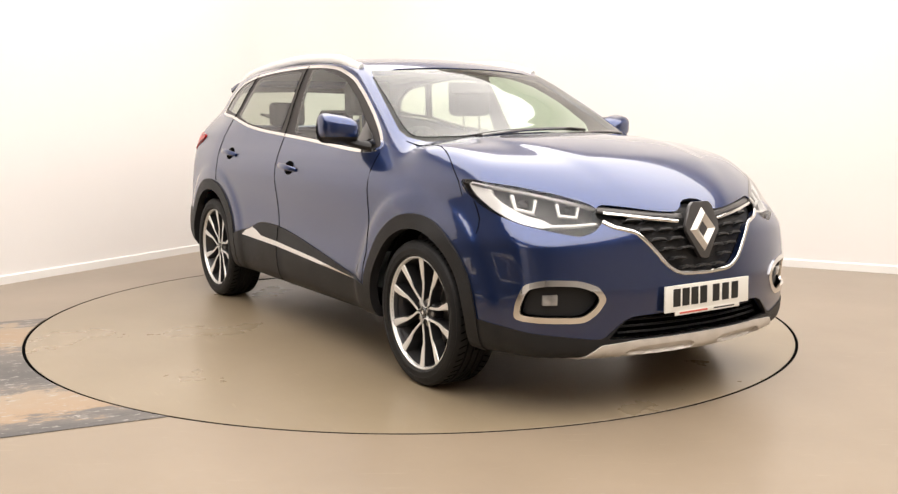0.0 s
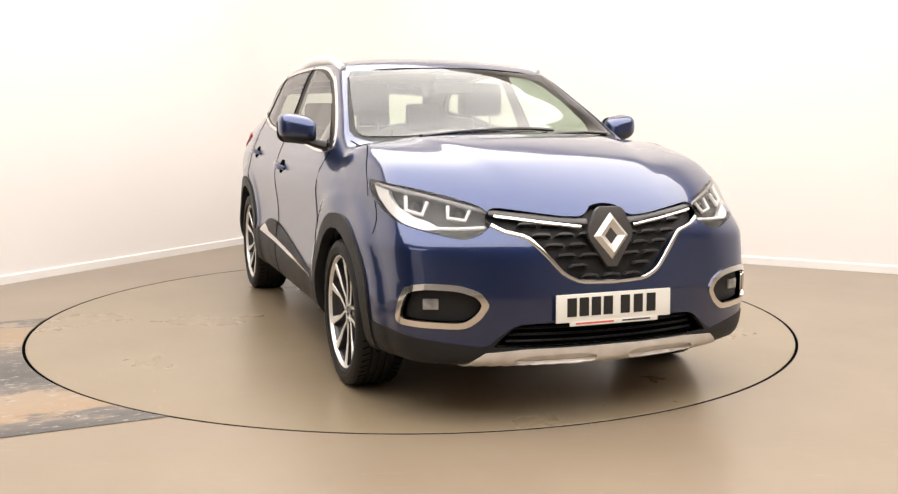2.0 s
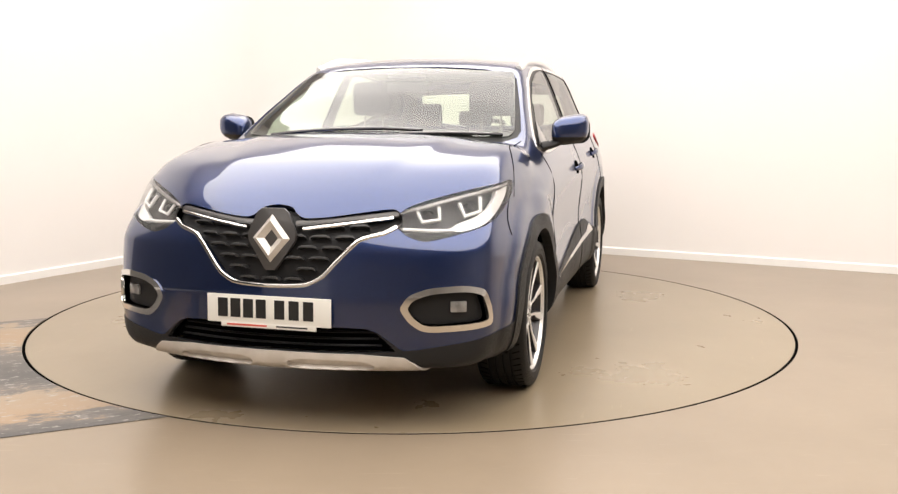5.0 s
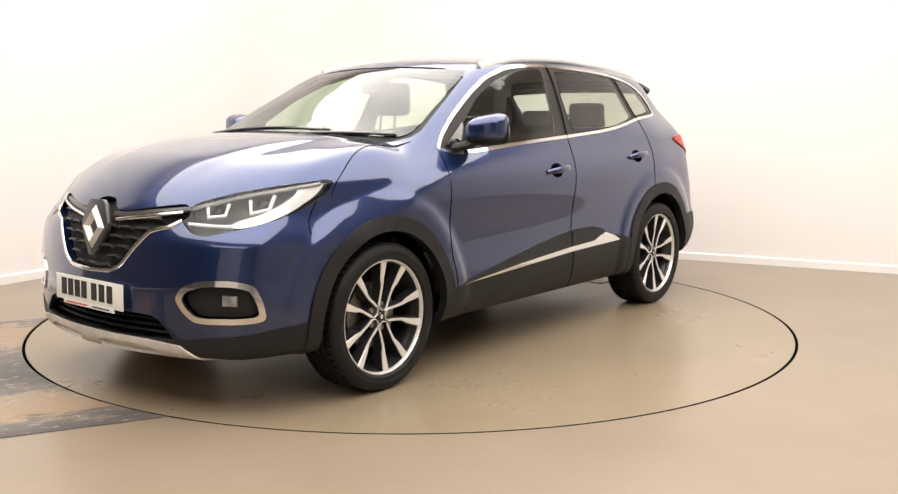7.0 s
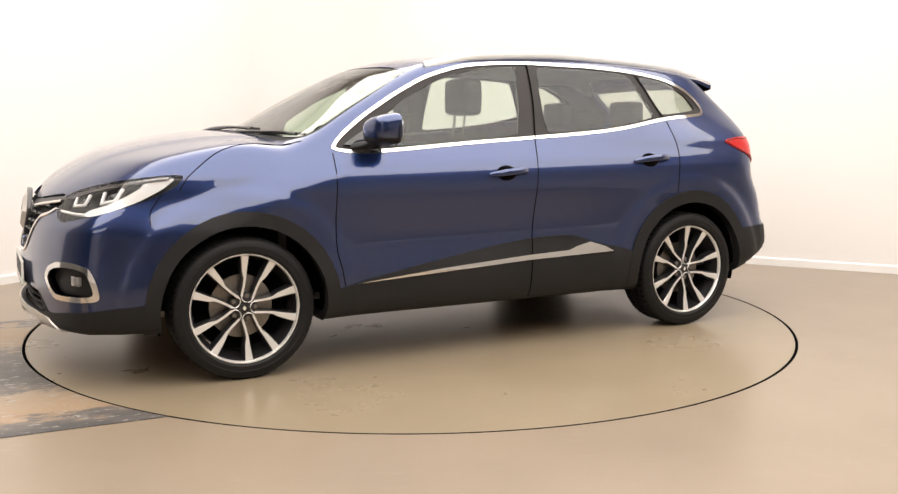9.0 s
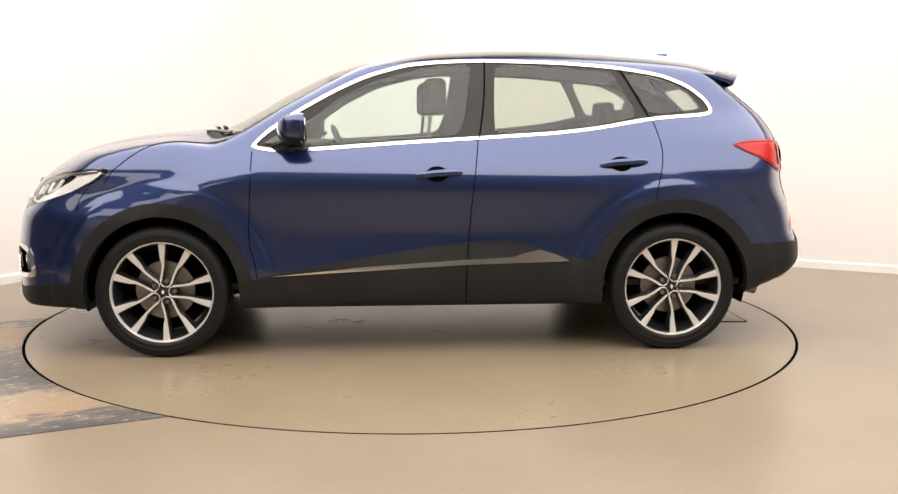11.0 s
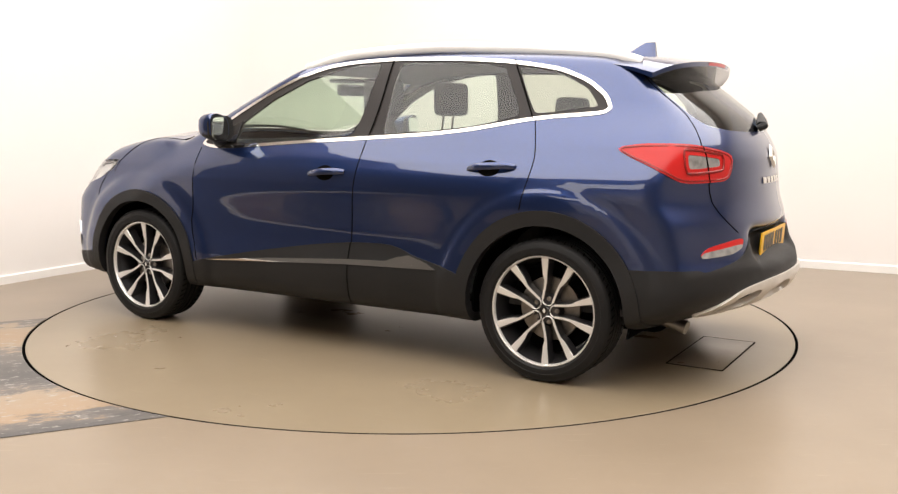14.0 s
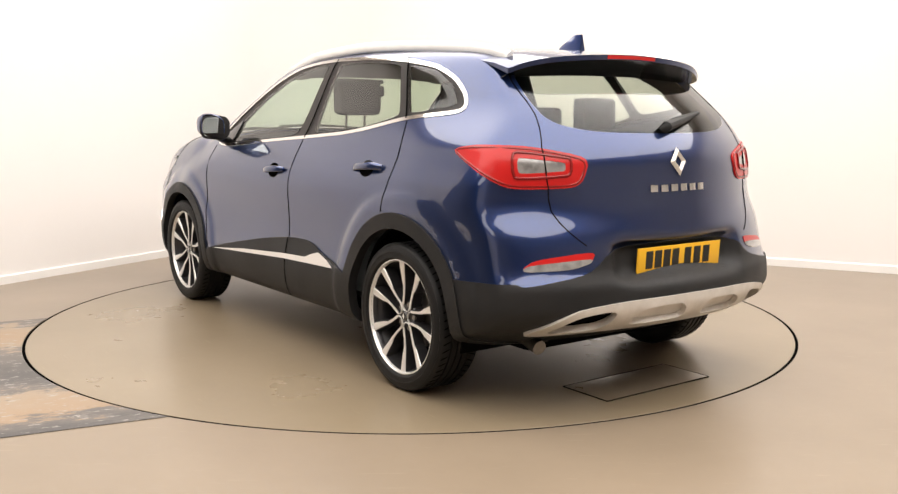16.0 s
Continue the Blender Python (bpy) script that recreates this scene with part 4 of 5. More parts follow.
def diamond(w, h, inner, place, normal, depth, parent):
    """A plain rhombus ring, faceted along its ridge."""
    bm = bmesh.new()
    o, r, i = [], [], []
    for u, v in ((0, -1), (1, 0), (0, 1), (-1, 0)):
        o.append(bm.verts.new((0, u * w, v * h)))
        r.append(bm.verts.new((depth, u * w * (1 + inner) / 2 * 1.02, v * h * (1 + inner) / 2 * 1.02)))
        i.append(bm.verts.new((0.2 * depth, u * w * inner, v * h * inner)))
    for k in range(4):
        j = (k + 1) % 4
        bm.faces.new((o[k], o[j], r[j], r[k]))
        bm.faces.new((r[k], r[j], i[j], i[k]))
    bmesh.ops.recalc_face_normals(bm, faces=bm.faces[:])
    n = normal.normalized()
    u = Vector((0, 0, 1)).cross(n).normalized()
    v = n.cross(u)
    bm.transform(Matrix(((n.x, u.x, v.x, place.x), (n.y, u.y, v.y, place.y), (n.z, u.z, v.z, place.z), (0, 0, 0, 1))))
    if bm.faces[:][0].normal.dot(n) < 0:
        bmesh.ops.reverse_faces(bm, faces=bm.faces[:])
    return link("badge", bm, SATIN, parent, "satin silver diamond badge", False)


diamond(0.083, 0.100, 0.34, q[0] + Vector((0.016, 0, 0.0)), Vector((1, 0, 0.16)), 0.022, shield)
q, n = on_skin(REAR, [(0.0, 1.036)], 0.002)
diamond(0.048, 0.062, 0.40, q[0], n[0], 0.012, tailgate)
# plain bars where lettering stood on the tailgate
for k in range(6):
    u = -0.150 + k * 0.058
    q, n = on_skin(REAR, [(abs(u) * -1, 0.928)], 0.001, 1 if u < 0 else -1)
    part("badge_bar", plaque(rect(0.040, 0.030), q[0], n[0], 0.005, bevel=0.001), CHROME, tailgate)


# number plates, with plain bars for their writing
def number_plate(place, normal, mat, label):
    plate = part("number_plate", plaque(rect(0.520, 0.111), place, normal, 0.008, bevel=0.002), mat, car, label)
    nn = normal.normalized()
    for k, x in enumerate((-0.192, -0.138, -0.084, -0.030, 0.048, 0.108, 0.168)):
        part("plate_bar", plaque(rect(0.042, 0.074, x, 0.004), place + nn * 0.008, normal, 0.0015), BAR_BLACK, plate)
    holder = part("plate_strip", plaque(rect(0.40, 0.020, 0.0, -0.062), place + nn * 0.002, normal, 0.007, bevel=0.002), PLATE_WHITE, plate)
    part("strip_bar", plaque(rect(0.17, 0.007, -0.09, -0.062), place + nn * 0.009, normal, 0.001), BAR_RED, holder)
    part("strip_bar", plaque(rect(0.13, 0.006, 0.10, -0.062), place + nn * 0.009, normal, 0.001), ALLOY_DARK, holder)


number_plate(Vector((2.228, 0, 0.476)), Vector((1, 0, 0.03)), PLATE_WHITE, "white front number plate with plain black bars")
number_plate(Vector((-2.140, 0, 0.632)), Vector((-1, 0, -0.06)), PLATE_YELLOW, "yellow rear number plate with plain black bars")

# things of each side
for s in (1, -1):
    lamp = [o for o in car.children if o.name.startswith("headlamp")][0 if s == 1 else 1]
    for name, pts, r in (("projector_frame", [(-1.040, 0.866), (-1.034, 0.822), (-0.965, 0.830), (-0.952, 0.876)], 0.0080),
                         ("projector_frame", [(-0.865, 0.890), (-0.860, 0.840), (-0.785, 0.854), (-0.766, 0.910)], 0.0090)):
        bead(name, FRONT_CORNER, pts, r, LAMP_WHITE, lamp, -0.018, s, 1, False)
    for c in ((-0.998, 0.850), (-0.820, 0.876)):
        q, n = on_skin(FRONT_CORNER, [c], -0.040, s)
        bm = lathe_bm([(0.0, 0.024), (0.014, 0.020), (0.022, 0.008), (0.025, 0.0), (0.030, -0.005)], 20)
        d = Vector((0.9, 0.35 * s, 0.1)).normalized()
        bm.transform(Matrix.Translation(q[0]) @ d.to_track_quat("Y", "Z").to_matrix().to_4x4())
        part("projector", bm, GLOSS_BLACK, lamp)
    bead("lamp_strip", FRONT_CORNER, [(-1.11, 0.850), (-0.95, 0.888), (-0.78, 0.922), (-0.58, 0.945)], 0.009, LAMP_GREY, lamp, -0.012, s)
    bead("lamp_line", FRONT_CORNER, [(-1.115, 0.795), (-1.02, 0.790), (-0.93, 0.788)], 0.008, LAMP_WHITE, lamp, -0.016, s)
    # fog lamp unit
    q, n = on_skin(FRONT_CORNER, [(-0.945, 0.492)], -0.034, s)
    unit = part("fog_lamp_unit", plaque(rect(0.064, 0.044), q[0], Vector((1, 0.45 * s, 0)), 0.016, bevel=0.005), LAMP_CLEAR, car, "small clear fog lamp")
    # mirrors
    bm = bmesh.new()
    bmesh.ops.create_uvsphere(bm, u_segments=32, v_segments=20, radius=1)
    for v in bm.verts:
        c = [math.copysign(abs(k) ** 0.62, k) for k in v.co]
        taper = 1.0 - 0.18 * c[0]
        v.co = Vector((0.652 + c[0] * 0.074 - 0.02 * c[1], s * (0.945 + c[1] * 0.092), 1.160 + c[2] * 0.072 * taper + 0.014 * c[1]))
    lower = bm.copy()
    bmesh.ops.bisect_plane(bm, geom=bm.verts[:] + bm.edges[:] + bm.faces[:], plane_co=(0, 0, 1.122), plane_no=(0, 0, 1), clear_inner=True)
    bmesh.ops.bisect_plane(bm, geom=bm.verts[:] + bm.edges[:] + bm.faces[:], plane_co=(0.592, 0, 1.1), plane_no=(1, 0, 0), clear_inner=True)
    bmesh.ops.bisect_plane(lower, geom=lower.verts[:] + lower.edges[:] + lower.faces[:], plane_co=(0, 0, 1.122), plane_no=(0, 0, 1), clear_outer=True)
    bmesh.ops.recalc_face_normals(bm, faces=bm.faces[:])
    bmesh.ops.recalc_face_normals(lower, faces=lower.faces[:])
    mirror = part("door_mirror", bm, PAINT, car, "blue door mirror with black foot")
    part("mirror_base", lower, PLASTIC, mirror)
    g = [(math.copysign(abs(math.cos(a)) ** 0.6, math.cos(a)) * 0.082, math.copysign(abs(math.sin(a)) ** 0.6, math.sin(a)) * 0.062) for a in np.linspace(0, 2 * math.pi, 36, endpoint=False)]
    part("mirror_rim", plaque([(a * 1.13, b * 1.13) for a, b in g], Vector((0.604, s * 0.948, 1.157)), Vector((-1, 0.05 * s, 0)), 0.006, bevel=0.003), PLASTIC, mirror)
    part("mirror_glass", plaque(g, Vector((0.598, s * 0.948, 1.157)), Vector((-1, -0.12 * s, -0.02)), 0.003), GLASS_MIRROR, mirror)
    part("mirror_arm", tube_bm([(0.74, s * 0.80, 1.070), (0.70, s * 0.86, 1.085), (0.66, s * 0.92, 1.110)], [0.045, 0.034, 0.030], 12, False, 0.6), PLASTIC, mirror)
    q, n = on_skin(LEFT, [(-0.70, 1.12)], 0.002, s)
    part("mirror_sail", plaque([(-0.11 * s, -0.045), (0.09 * s, -0.055), (0.085 * s, 0.085), (-0.03 * s, 0.01)][::s], q[0], n[0], 0.008, bevel=0.002), GLOSS_BLACK, car)
    # door handles over flat black ovals that stand for the shade in the cups
    for k, (x0, x1, z0, z1) in enumerate(((0.035, -0.195, 0.925, 0.940), (-0.915, -1.160, 0.975, 0.992))):
        door = [o for o in car.children if o.name.startswith(("front_door", "rear_door")[k])][0 if s == 1 else 1]
        xs = np.linspace(x0, x1, 9)
        pts, nn = on_skin(LEFT, [(-x, z0 + (z1 - z0) * i / 8) for i, x in enumerate(xs)], 0.0, s)
        lift = [0.004, 0.020, 0.030, 0.034, 0.035, 0.034, 0.030, 0.022, 0.006]
        pts = [p + b * lift[i] for i, (p, b) in enumerate(zip(pts, nn))]
        part("handle", tube_bm(pts, [0.010, 0.014, 0.016, 0.017, 0.017, 0.017, 0.017, 0.016, 0.012], 12, False, 0.55, [(0, s, 0.2)] * 9), PAINT, door)
        c, nn = on_skin(LEFT, [(-(x0 + x1) / 2 - 0.012, (z0 + z1) / 2)], 0.001, s)
        part("handle_cup", plaque([(0.058 * math.cos(a), 0.040 * math.sin(a)) for a in np.linspace(0, 2 * math.pi, 28, endpoint=False)], c[0] - nn[0] * 0.004, nn[0], 0.006, bevel=0.002), DARK, door)
    # roof rails on two feet
    pts = dense([(0.27, 0.600, 1.492), (0.15, 0.598, 1.520), (0.0, 0.592, 1.554), (-0.3, 0.586, 1.574), (-0.6, 0.580, 1.579), (-1.0, 0.566, 1.562), (-1.35, 0.546, 1.536), (-1.52, 0.534, 1.514), (-1.63, 0.526, 1.482)], 0.06)
    rail = part("roof_rail", tube_bm([(x, s * y, z - 0.009) for x, y, z in pts], 0.017, 12, False, 1.6), RAIL, car, "bright silver roof rail")
    # arch liners
    for hx, hz in ARCHES:
        bm = lathe_bm([(0.396, 0.40), (0.396, 0.84), (0.404, 0.84), (0.404, 0.40), (0.0, 0.40)], 48)
        bmesh.ops.bisect_plane(bm, geom=bm.verts[:] + bm.edges[:] + bm.faces[:], plane_co=(0, 0, -0.10), plane_no=(0, 0, 1), clear_inner=True)
        bm.transform(Matrix.Translation((hx, 0, hz)) @ Matrix.Diagonal((1, s, 1, 1)))
        bmesh.ops.recalc_face_normals(bm, faces=bm.faces[:])
        part("arch_liner", bm, DARK, car)

for name, pts in (("wiper", [(1.215, -0.46, 1.125), (1.20, -0.20, 1.150), (1.165, 0.10, 1.158), (1.12, 0.28, 1.150)]), ("wiper", [(1.205, 0.20, 1.135), (1.12, 0.45, 1.138), (1.00, 0.66, 1.130)])):
    w = part(name, tube_bm(dense([(x - 0.005, y, z + 0.008) for x, y, z in pts], 0.05), 0.010, 8, False, 0.8), GLOSS_BLACK, car)
    part("wiper_blade", tube_bm(dense([(x - 0.05, y, z + 0.006) for x, y, z in pts], 0.05), 0.008, 6), RUBBER, w)

# rear wiper, spoiler, aerial, tail pipe
arm, nn = on_skin(REAR, [(-0.03, 1.165), (0.0, 1.175)], 0.030)
tip, n2 = on_skin(REAR, [(-0.25, 1.222)], 0.026, -1)
rear_wiper = part("rear_wiper", tube_bm([arm[0] - nn[0] * 0.02, arm[0], arm[0].lerp(tip[0], 0.35), tip[0]], [0.024, 0.028, 0.027, 0.012], 10, False, 0.8), PLASTIC, tailgate)


def spoiler_rows():
    top, edge, low, corner = [], [], [], []
    for y in np.linspace(-0.60, 0.60, 33):
        k = abs(y) / 0.60
        xf = -1.55 + 0.03 * k
        zf = float(TOP(xf) - CROWN(xf) * y * y) + 0.004
        xe = -1.842 + 0.10 * k ** 2.2 + 0.03 * k ** 8
        ze = 1.492 - 0.040 * k * k - 0.030 * k ** 8
        top.append((xf, y, zf - 0.03 * k ** 8))
        edge.append((xe, y, ze))
        low.append((xe + 0.004, y, ze - 0.022))
        corner.append((-1.700 + 0.045 * k * k, y, 1.405 - 0.02 * k * k))
    return top, edge, low, corner


def strip_bm(*rows):
    bm = bmesh.new()
    vs = [[bm.verts.new(p) for p in r] for r in rows]
    for a, b in zip(vs, vs[1:]):
        for i in range(len(a) - 1):
            bm.faces.new((a[i], a[i + 1], b[i + 1], b[i]))
    for k in (0, -1):
        ends = [r[k] for r in vs]
        if len(ends) > 2:
            bm.faces.new(ends)
    bmesh.ops.recalc_face_normals(bm, faces=bm.faces[:])
    return bm


top, edge, low, corner = spoiler_rows()
mid = [tuple((Vector(a) * 0.5 + Vector(b) * 0.5) + Vector((0, 0, 0.006))) for a, b in zip(top, edge)]
spoiler = part("spoiler", strip_bm(top, mid, edge, low), PAINT, tailgate)
part("spoiler_underside", strip_bm(low, [(x + 0.03, y, z - 0.012) for x, y, z in low], corner), GLOSS_BLACK, spoiler, "gloss black underside of the spoiler")
part("brake_light", strip_bm([(x - 0.002, y, z - 0.003) for x, y, z in edge[12:21]], [(x - 0.004, y, z + 0.004) for x, y, z in low[12:21]]), RED_LENS, spoiler, "red high brake light strip")
bm = bmesh.new()
sect = []
for x0, x1, w, z in ((-1.34, -1.525, 0.030, 1.530), (-1.38, -1.522, 0.022, 1.558), (-1.43, -1.520, 0.014, 1.585), (-1.465, -1.518, 0.009, 1.604)):
    sect.append([bm.verts.new(p) for p in ((x0, 0, z), ((x0 + x1) / 2, w, z), (x1, w * 0.5, z), (x1, -w * 0.5, z), ((x0 + x1) / 2, -w, z))])
for a, b in zip(sect, sect[1:]):
    for i in range(5):
        bm.faces.new((a[i], a[(i + 1) % 5], b[(i + 1) % 5], b[i]))
bm.faces.new(sect[-1])
bmesh.ops.recalc_face_normals(bm, faces=bm.faces[:])
part("aerial", bm, PAINT, car, "blue shark fin aerial")
part("tail_pipe", tube_bm([(-1.60, 0.55, 0.30), (-1.80, 0.56, 0.290), (-1.90, 0.57, 0.265)], 0.032, 16), STEEL, car, "dull steel tail pipe")
part("silencer", box_bm(-1.75, -1.45, -0.5, 0.5, 0.20, 0.30, 0.04), DARK, car)


# ---- wheels ----
def spoke_outline(side):
    """One arm of a pair in the wheel's face, as an outline in (x, z); it runs outward from beside a bolt."""
    def at(r, deg, off):
        a = radians(deg * side)
        return Vector((r * math.cos(a) - off * math.sin(a) * side, r * math.sin(a) + off * math.cos(a) * side))
    mid = [at(0.050, 0, 0.0270), at(0.100, 0, 0.0305), at(0.136, 0, 0.0360), at(0.166, 0, 0.0480), at(0.2475, 0, 0.0705)]
    half = [0.0050, 0.0050, 0.0058, 0.0100, 0.0165]
    left, right = [], []
    for i, p in enumerate(mid):
        d = (mid[min(i + 1, 4)] - mid[max(i - 1, 0)]).normalized()
        n = Vector((-d.y, d.x))
        left.append(p + n * half[i])
        right.append(p - n * half[i])
    return mid, left + right[::-1]


def wheel():
    rim = part("wheel", lathe_bm([(0.244, 0.060), (0.250, 0.094), (0.257, 0.102), (0.262, 0.098), (0.258, 0.084), (0.240, 0.05), (0.225, 0.0), (0.225, -0.10), (0.255, -0.11)], 72), ALLOY_DARK, car,
               "ten-spoke machined alloy wheel with dark pockets")
    prof = [(0.256, -0.098), (0.270, -0.110), (0.293, -0.114), (0.315, -0.110), (0.327, -0.102), (0.3340, -0.089)]
    for c in (-0.050, -0.017, 0.017, 0.050):
        prof += [(0.3350, c - 0.0055), (0.328, c - 0.004), (0.328, c + 0.004), (0.3350, c + 0.0055)]
    prof += [(0.3340, 0.089), (0.327, 0.102), (0.322, 0.1065), (0.3205, 0.106), (0.315, 0.110), (0.293, 0.114), (0.2915, 0.1125), (0.270, 0.112), (0.262, 0.106), (0.2575, 0.096)]
    tyre = part("tyre", lathe_bm(prof, 96), RUBBER, rim, "black road tyre with moulded grooves")
    # cross cuts of the tread on both shoulders, sunk dark between the blocks
    cuts = bmesh.new()
    for k in range(60):
        turn = Matrix.Rotation(2 * math.pi * k / 60, 4, "Y")
        for sgn in (1, -1):
            add_bm(cuts, box_bm(-0.0022, 0.0022, min(sgn * 0.060, sgn * 0.096), max(sgn * 0.060, sgn * 0.096), 0.3310, 0.3346, 0, 2, turn @ Matrix.Rotation(sgn * 0.35, 4, "Z")))
    tagged(part("tread_cuts", cuts, DARK, tyre), "narrow dark cross cuts of the tread", "", "", "stuff")
    part("rim_edge", lathe_bm([(0.2480, 0.086), (0.2505, 0.0965), (0.2545, 0.1020), (0.2590, 0.1015)], 96), ALLOY, rim)
    part("brake_disc", lathe_bm([(0.05, 0.010), (0.150, 0.010), (0.150, -0.012), (0.05, -0.012)], 48), STEEL, rim)
    part("backing", lathe_bm([(0.0, -0.03), (0.215, -0.03), (0.215, -0.06), (0.0, -0.06)], 40), DARK, rim)
    bm = lathe_bm([(0.0, 0.069), (0.026, 0.069), (0.031, 0.062), (0.064, 0.058), (0.072, 0.045), (0.072, 0.0)], 40)
    part("hub", bm, ALLOY_DARK, rim)
    part("hub_cap", lathe_bm([(0.0, 0.077), (0.019, 0.076), (0.024, 0.070), (0.024, 0.060)], 32), GLOSS_BLACK, rim)
    cap = bmesh.new()
    cap.faces.new([cap.verts.new((u * 0.009, 0.0785, v * 0.013)) for u, v in ((0, -1), (1, 0), (0, 1), (-1, 0))])
    part("cap_badge", cap, ALLOY, rim)
    for k in range(5):
        base = 35 + 72 * k
        turn = Matrix.Rotation(radians(-base), 4, "Y")
        for side in (1, -1):
            mid, line = spoke_outline(side)
            n = len(line)
            # the body of the spoke, wider and deeper, dark; the cut face on it, bright
            for name, wide, y_of, deep, mat in (("spoke", 1.40, -0.004, 0.050, ALLOY_DARK), ("spoke_face", 1.0, 0.0, 0.006, ALLOY)):
                bm = bmesh.new()
                half = n // 2
                up, dn = [], []
                for i, p in enumerate(line):
                    m = mid[i] if i < half else mid[n - 1 - i]
                    q = m + (p - m) * wide
                    r = q.length
                    y = 0.072 + 0.021 * min(1, r / 0.25) ** 2 + y_of
                    up.append(bm.verts.new((q.x, y, q.y)))
                    dn.append(bm.verts.new((m.x + (q.x - m.x) * 1.25, y - deep, m.y + (q.y - m.y) * 1.25)))
                bm.faces.new(up)
                for i in range(n):
                    j = (i + 1) % n
                    bm.faces.new((up[i], up[j], dn[j], dn[i]))
                bmesh.ops.triangulate(bm, faces=[f for f in bm.faces if len(f.verts) > 4])
                bmesh.ops.recalc_face_normals(bm, faces=bm.faces[:])
                bm.transform(turn)
                link(name, bm, mat, rim, "", False)
        arc = [(0.051 - 0.023 * math.cos(a), 0.0725, 0.0270 * math.sin(a)) for a in np.linspace(-math.pi / 2, math.pi / 2, 9)]
        bm = tube_bm(arc, 0.0052, 8, False, 0.5)
        bm.transform(turn)
        part("spoke_loop", bm, ALLOY, rim)
        bm = lathe_bm([(0.0, 0.064), (0.009, 0.064), (0.0115, 0.061), (0.0115, 0.04)], 12)
        bm.transform(turn @ Matrix.Translation((0.057, 0, 0)))
        part("wheel_bolt", bm, STEEL, rim)
    return rim


first = wheel()
first.matrix_basis = pose(1.327, 0.789, 0.335)
for hx, hy, a in ((-1.318, 0.789, 0), (1.327, -0.789, 180), (-1.318, -0.789, 180)):
    copy_thing(first, pose(hx, hy, 0.335, 0, 0, a))


# ---- the cabin ----
def seat(x, y):
    bm = box_bm(-0.24, 0.26, -0.25, 0.25, 0.0, 0.16, 0.06, 3)
    base = part("front_seat", bm, CLOTH, car, "dark cloth front seat")
    lean = Matrix.Rotation(radians(-14), 4, "Y")
    part("backrest", box_bm(-0.30, -0.17, -0.23, 0.23, 0.05, 0.66, 0.055, 3, lean), CLOTH, base)
    part("headrest", box_bm(-0.075, 0.045, -0.135, 0.135, -0.10, 0.105, 0.045, 3, Matrix.Translation((-0.34, 0, 0.84))), CLOTH, base)
    for k in (-0.06, 0.06):
        part("headrest_post", tube_bm([(-0.32, k, 0.62), (-0.34, k, 0.78)], 0.007, 8), STEEL, base)
    base.matrix_basis = pose(x, y, 0.49)
    return base


one = seat(0.27, 0.37)
copy_thing(one, pose(0.27, -0.37, 0.49))
bench = part("rear_bench", box_bm(-1.15, -0.66, -0.62, 0.62, 0.45, 0.62, 0.06, 3), CLOTH, car, "dark cloth rear bench")
part("backrest", box_bm(-0.10, 0.04, -0.62, 0.62, 0.0, 0.60, 0.05, 3, Matrix.Translation((-1.06, 0, 0.55)) @ Matrix.Rotation(radians(-14), 4, "Y")), CLOTH, bench)
for y, h in ((-0.38, 0.16), (0.0, 0.11), (0.38, 0.16)):
    part("headrest", box_bm(-0.06, 0.04, -0.12, 0.12, 0.0, h, 0.035, 3, Matrix.Translation((-1.22, y, 1.16))), CLOTH, bench)
part("dashboard", box_bm(0.55, 1.12, -0.70, 0.70, 0.72, 1.045, 0.07, 4), CABIN, car, "dark grey dashboard")
part("instrument_hood", box_bm(0.52, 0.76, -0.52, -0.22, 1.0, 1.085, 0.035, 3), CABIN, car)
part("cabin_floor", box_bm(-1.75, 1.0, -0.78, 0.78, 0.33, 0.36), CABIN, car)
part("parcel_shelf", box_bm(-1.80, -1.22, -0.62, 0.62, 1.06, 1.09, 0.01), CABIN, car)
part("firewall", box_bm(1.08, 1.12, -0.74, 0.74, 0.35, 1.08), CABIN, car)
bm = lathe_bm([(0.175 + 0.014 * math.cos(a), 0.014 * math.sin(a)) for a in np.linspace(0, 2 * math.pi, 9)], 40, "Z")
add_bm(bm, box_bm(-0.17, 0.17, -0.022, 0.022, -0.012, 0.008, 0.006))
add_bm(bm, lathe_bm([(0.0, 0.02), (0.055, 0.016), (0.065, -0.02)], 24, "Z"))
bm.transform(Matrix.Translation((0.44, -0.37, 1.0)) @ Matrix.Rotation(radians(-66), 4, "Y"))
part("steering_wheel", bm, CABIN, car)
part("inner_mirror", box_bm(-0.02, 0.02, -0.12, 0.12, -0.035, 0.035, 0.018, 3, Matrix.Translation((0.42, 0.0, 1.385))), CABIN, car)
part("sensor_box", box_bm(0.36, 0.52, -0.09, 0.09, 1.43, 1.455, 0.012), CABIN, car)

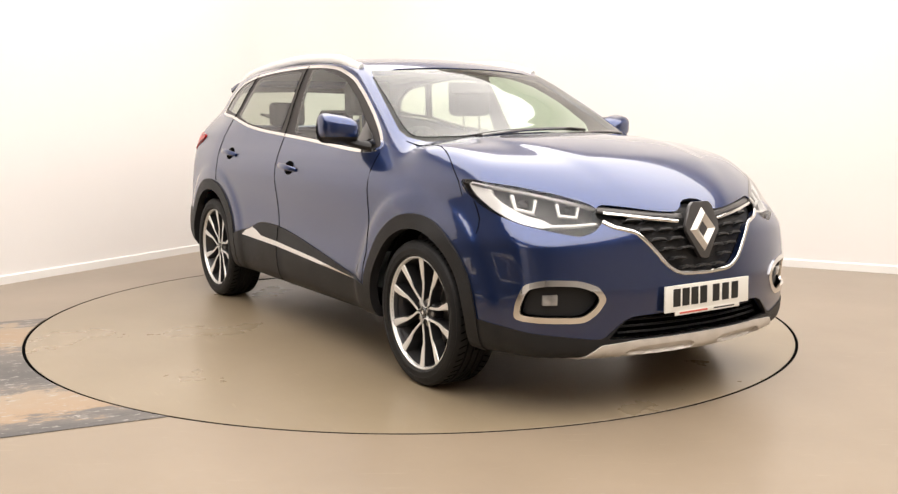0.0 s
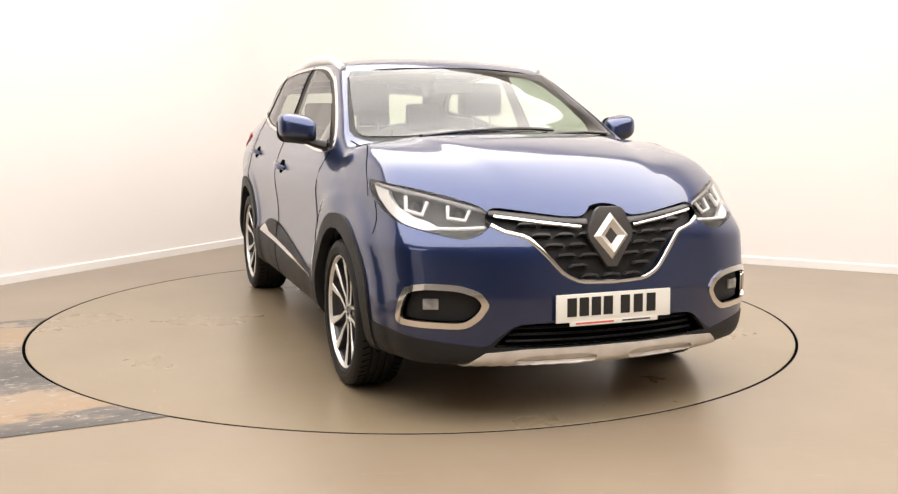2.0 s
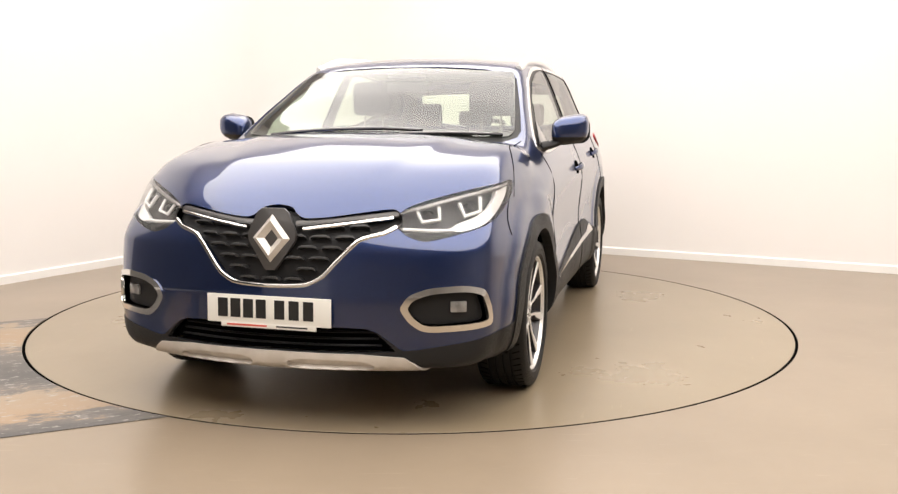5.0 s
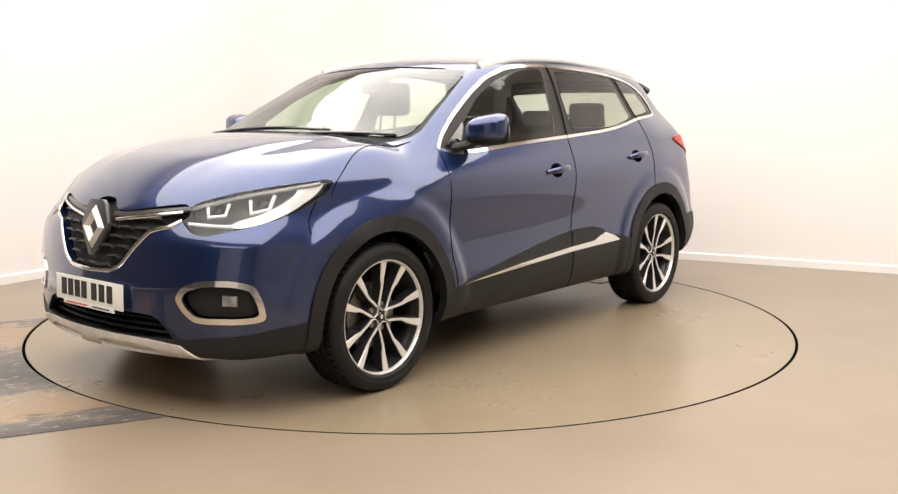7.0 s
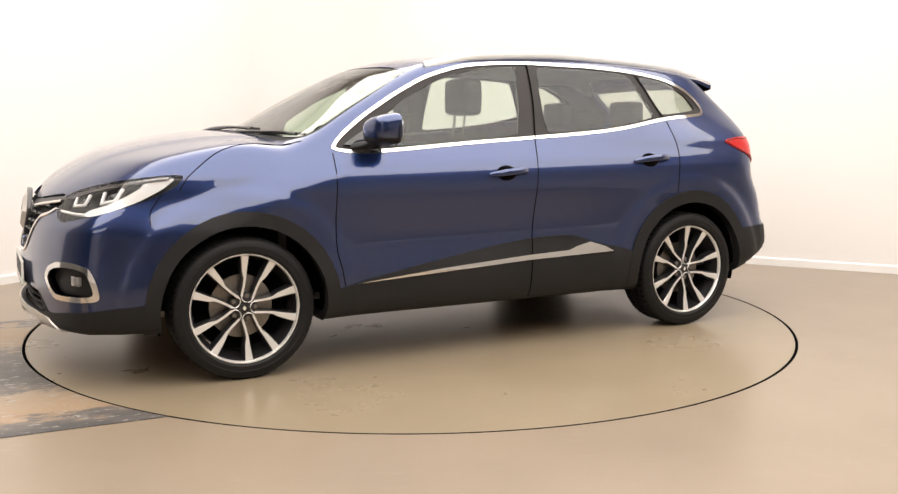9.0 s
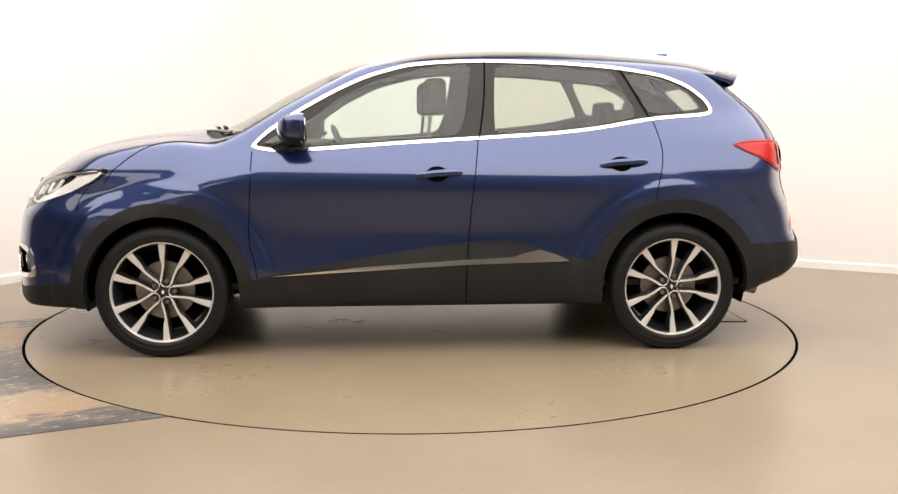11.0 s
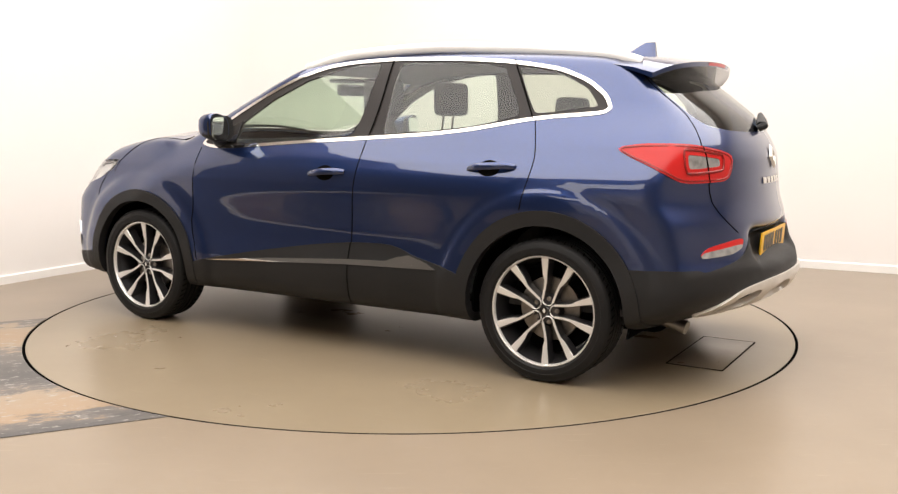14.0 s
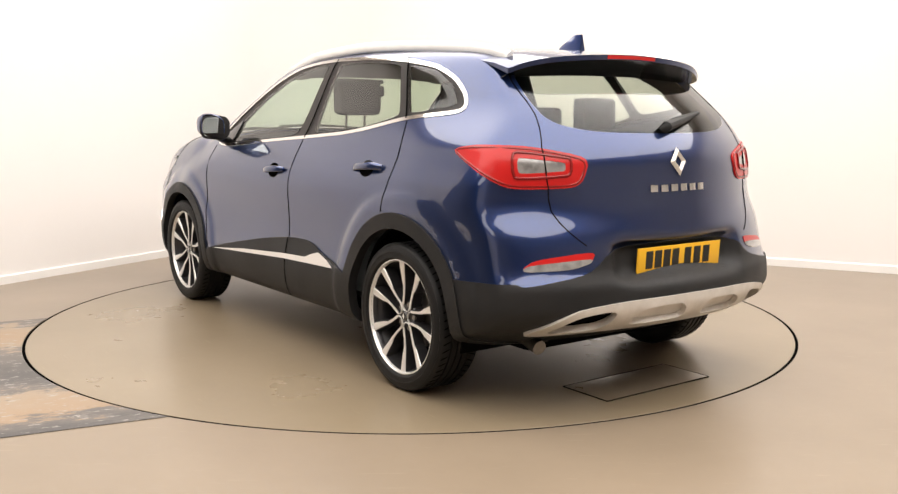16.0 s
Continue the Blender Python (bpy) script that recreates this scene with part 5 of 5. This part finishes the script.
# ---- the floor's worn strip and the turntable's hatch ----
def strip_material():
    """Grey floor paint worn through to beige in bands along the strip."""
    m = material("worn_grey_floor_paint", (0.2, 0.2, 0.2), 0.42, 0, 0, 3.0, 0, 0.3, 80)
    nt = m.node_tree
    b = nt.nodes["Principled BSDF"]
    tc = nt.nodes.new("ShaderNodeTexCoord")
    sep = nt.nodes.new("ShaderNodeSeparateXYZ")
    nt.links.new(tc.outputs["Object"], sep.inputs[0])
    mp = nt.nodes.new("ShaderNodeMapping")
    mp.inputs["Scale"].default_value = (1.6, 4.0, 1)
    nt.links.new(tc.outputs["Object"], mp.inputs[0])
    n = nt.nodes.new("ShaderNodeTexNoise")
    n.inputs["Scale"].default_value, n.inputs["Detail"].default_value, n.inputs["Roughness"].default_value = 1.9, 13, 0.76
    nt.links.new(mp.outputs[0], n.inputs["Vector"])
    ad = nt.nodes.new("ShaderNodeMath")
    ad.operation = "MULTIPLY_ADD"
    ad.inputs[1].default_value = 0.56
    nt.links.new(n.outputs["Fac"], ad.inputs[0])
    sc = nt.nodes.new("ShaderNodeMath")
    sc.operation = "MULTIPLY_ADD"
    sc.inputs[1].default_value, sc.inputs[2].default_value = 1 / 2.26, -0.28
    nt.links.new(sep.outputs["Y"], sc.inputs[0])
    nt.links.new(sc.outputs[0], ad.inputs[2])
    ramp = nt.nodes.new("ShaderNodeValToRGB")
    cr = ramp.color_ramp
    grey, dark, sand, ochre = (0.125, 0.110, 0.098, 1), (0.062, 0.058, 0.056, 1), (0.29, 0.222, 0.155, 1), (0.30, 0.205, 0.125, 1)
    stops = [(0.0, dark), (0.075, grey), (0.10, ochre), (0.26, sand), (0.285, grey), (0.42, dark), (0.64, grey), (0.67, sand), (0.80, ochre), (0.93, sand), (0.95, grey)]
    cr.elements[0].position, cr.elements[0].color = stops[0]
    cr.elements[1].position, cr.elements[1].color = stops[-1]
    for p, c in stops[1:-1]:
        cr.elements.new(p).color = c
    nt.links.new(ad.outputs[0], ramp.inputs[0])
    # pale flakes and scratches where the sealer has lifted
    fl = nt.nodes.new("ShaderNodeTexNoise")
    fl.inputs["Scale"].default_value, fl.inputs["Detail"].default_value, fl.inputs["Roughness"].default_value = 7.0, 10, 0.7
    nt.links.new(mp.outputs[0], fl.inputs["Vector"])
    cut = nt.nodes.new("ShaderNodeMapRange")
    cut.inputs[1].default_value, cut.inputs[2].default_value = 0.57, 0.61
    nt.links.new(fl.outputs["Fac"], cut.inputs[0])
    pale = nt.nodes.new("ShaderNodeMix")
    pale.data_type = "RGBA"
    pale.inputs[7].default_value = (0.34, 0.315, 0.285, 1)
    nt.links.new(cut.outputs[0], pale.inputs[0])
    nt.links.new(ramp.outputs[0], pale.inputs[6])
    nt.links.new(pale.outputs[2], b.inputs["Base Color"])
    return m


def worn_strip():
    o, ex, ey = Vector((-1.59, -2.25)), Vector((0.919, 0.394)), Vector((-0.394, 0.919))
    bm = bmesh.new()
    rows = []
    r = DISC_R + 0.018
    for v in np.linspace(0, 2.26, 40):
        p = o + ey * v
        b, c = p.dot(ex), p.dot(p) - r * r
        disc = b * b - c
        far = -b - math.sqrt(disc) if disc > 0 else 1.0
        rows.append([bm.verts.new((-3.2, v, 0)), bm.verts.new((far, v, 0))])
    for a, b in zip(rows, rows[1:]):
        bm.faces.new((a[0], a[1], b[1], b[0]))
    ext = bmesh.ops.extrude_face_region(bm, geom=bm.faces[:])
    bmesh.ops.translate(bm, vec=(0, 0, 0.0015), verts=[e for e in ext["geom"] if isinstance(e, bmesh.types.BMVert)])
    bmesh.ops.recalc_face_normals(bm, faces=bm.faces[:])
    ob = link("floor_marking", bm, strip_material(), None, "", False)
    ob.matrix_world = Matrix(((ex.x, ey.x, 0, o.x), (ex.y, ey.y, 0, o.y), (0, 0, 1, 0.0012), (0, 0, 0, 1)))
    tagged(ob, "worn grey floor paint strip beside the turntable", "floor paint", "", "structure")


worn_strip()
# browner and darker than the disc: the dark grazing reflection put into the colour
HATCH = material("hatch_steel", (0.235, 0.185, 0.132), 0.30, 0.1, 0, 5, 1, 0.1, 60, (0.19, 0.147, 0.103), 0.04)
bm = box_bm(-1.985, -1.715, -0.335, 0.335, -0.002, 0.004, 0.001)
hatch = part("hatch", bm, HATCH, turntable, "thin hatch plate coloured darker for its grazing reflection, with dark edges")
for a, b in (((-1.99, -0.34), (-1.71, -0.34)), ((-1.71, -0.34), (-1.71, 0.34)), ((-1.71, 0.34), (-1.99, 0.34)), ((-1.99, 0.34), (-1.99, -0.34))):
    part("hatch_edge", tube_bm([(*a, 0.0015), (*b, 0.0015)], 0.0030, 6), DARK, hatch)


# ---- what moves ----
TURN = [(0, -58.38), (0.5, -59.21), (1, -61.69), (1.5, -65.62), (2, -71.39), (2.5, -77.13), (3, -83.29), (3.5, -88.96), (4, -95.14), (4.5, -100.83), (5, -106.98), (7.5, -137.14), (8, -143.26), (8.5, -148.72), (9, -154.84), (11.5, -183.32), (12, -189.35), (12.5, -194.95), (13, -201.01), (13.5, -206.65), (14, -212.75), (14.5, -218.37), (15, -224.38), (15.5, -230.03), (16, -236.08)]


def motions():
    spot = Matrix.Translation((0.0013, 0.0853, 0.0))
    walk(car, [(t, pose(0, 0, 0, 0, 0, a) @ spot) for t, a in TURN])
    walk(turntable, [(t, pose(0, 0, 0, 0, 0, a)) for t, a in TURN])


motions()
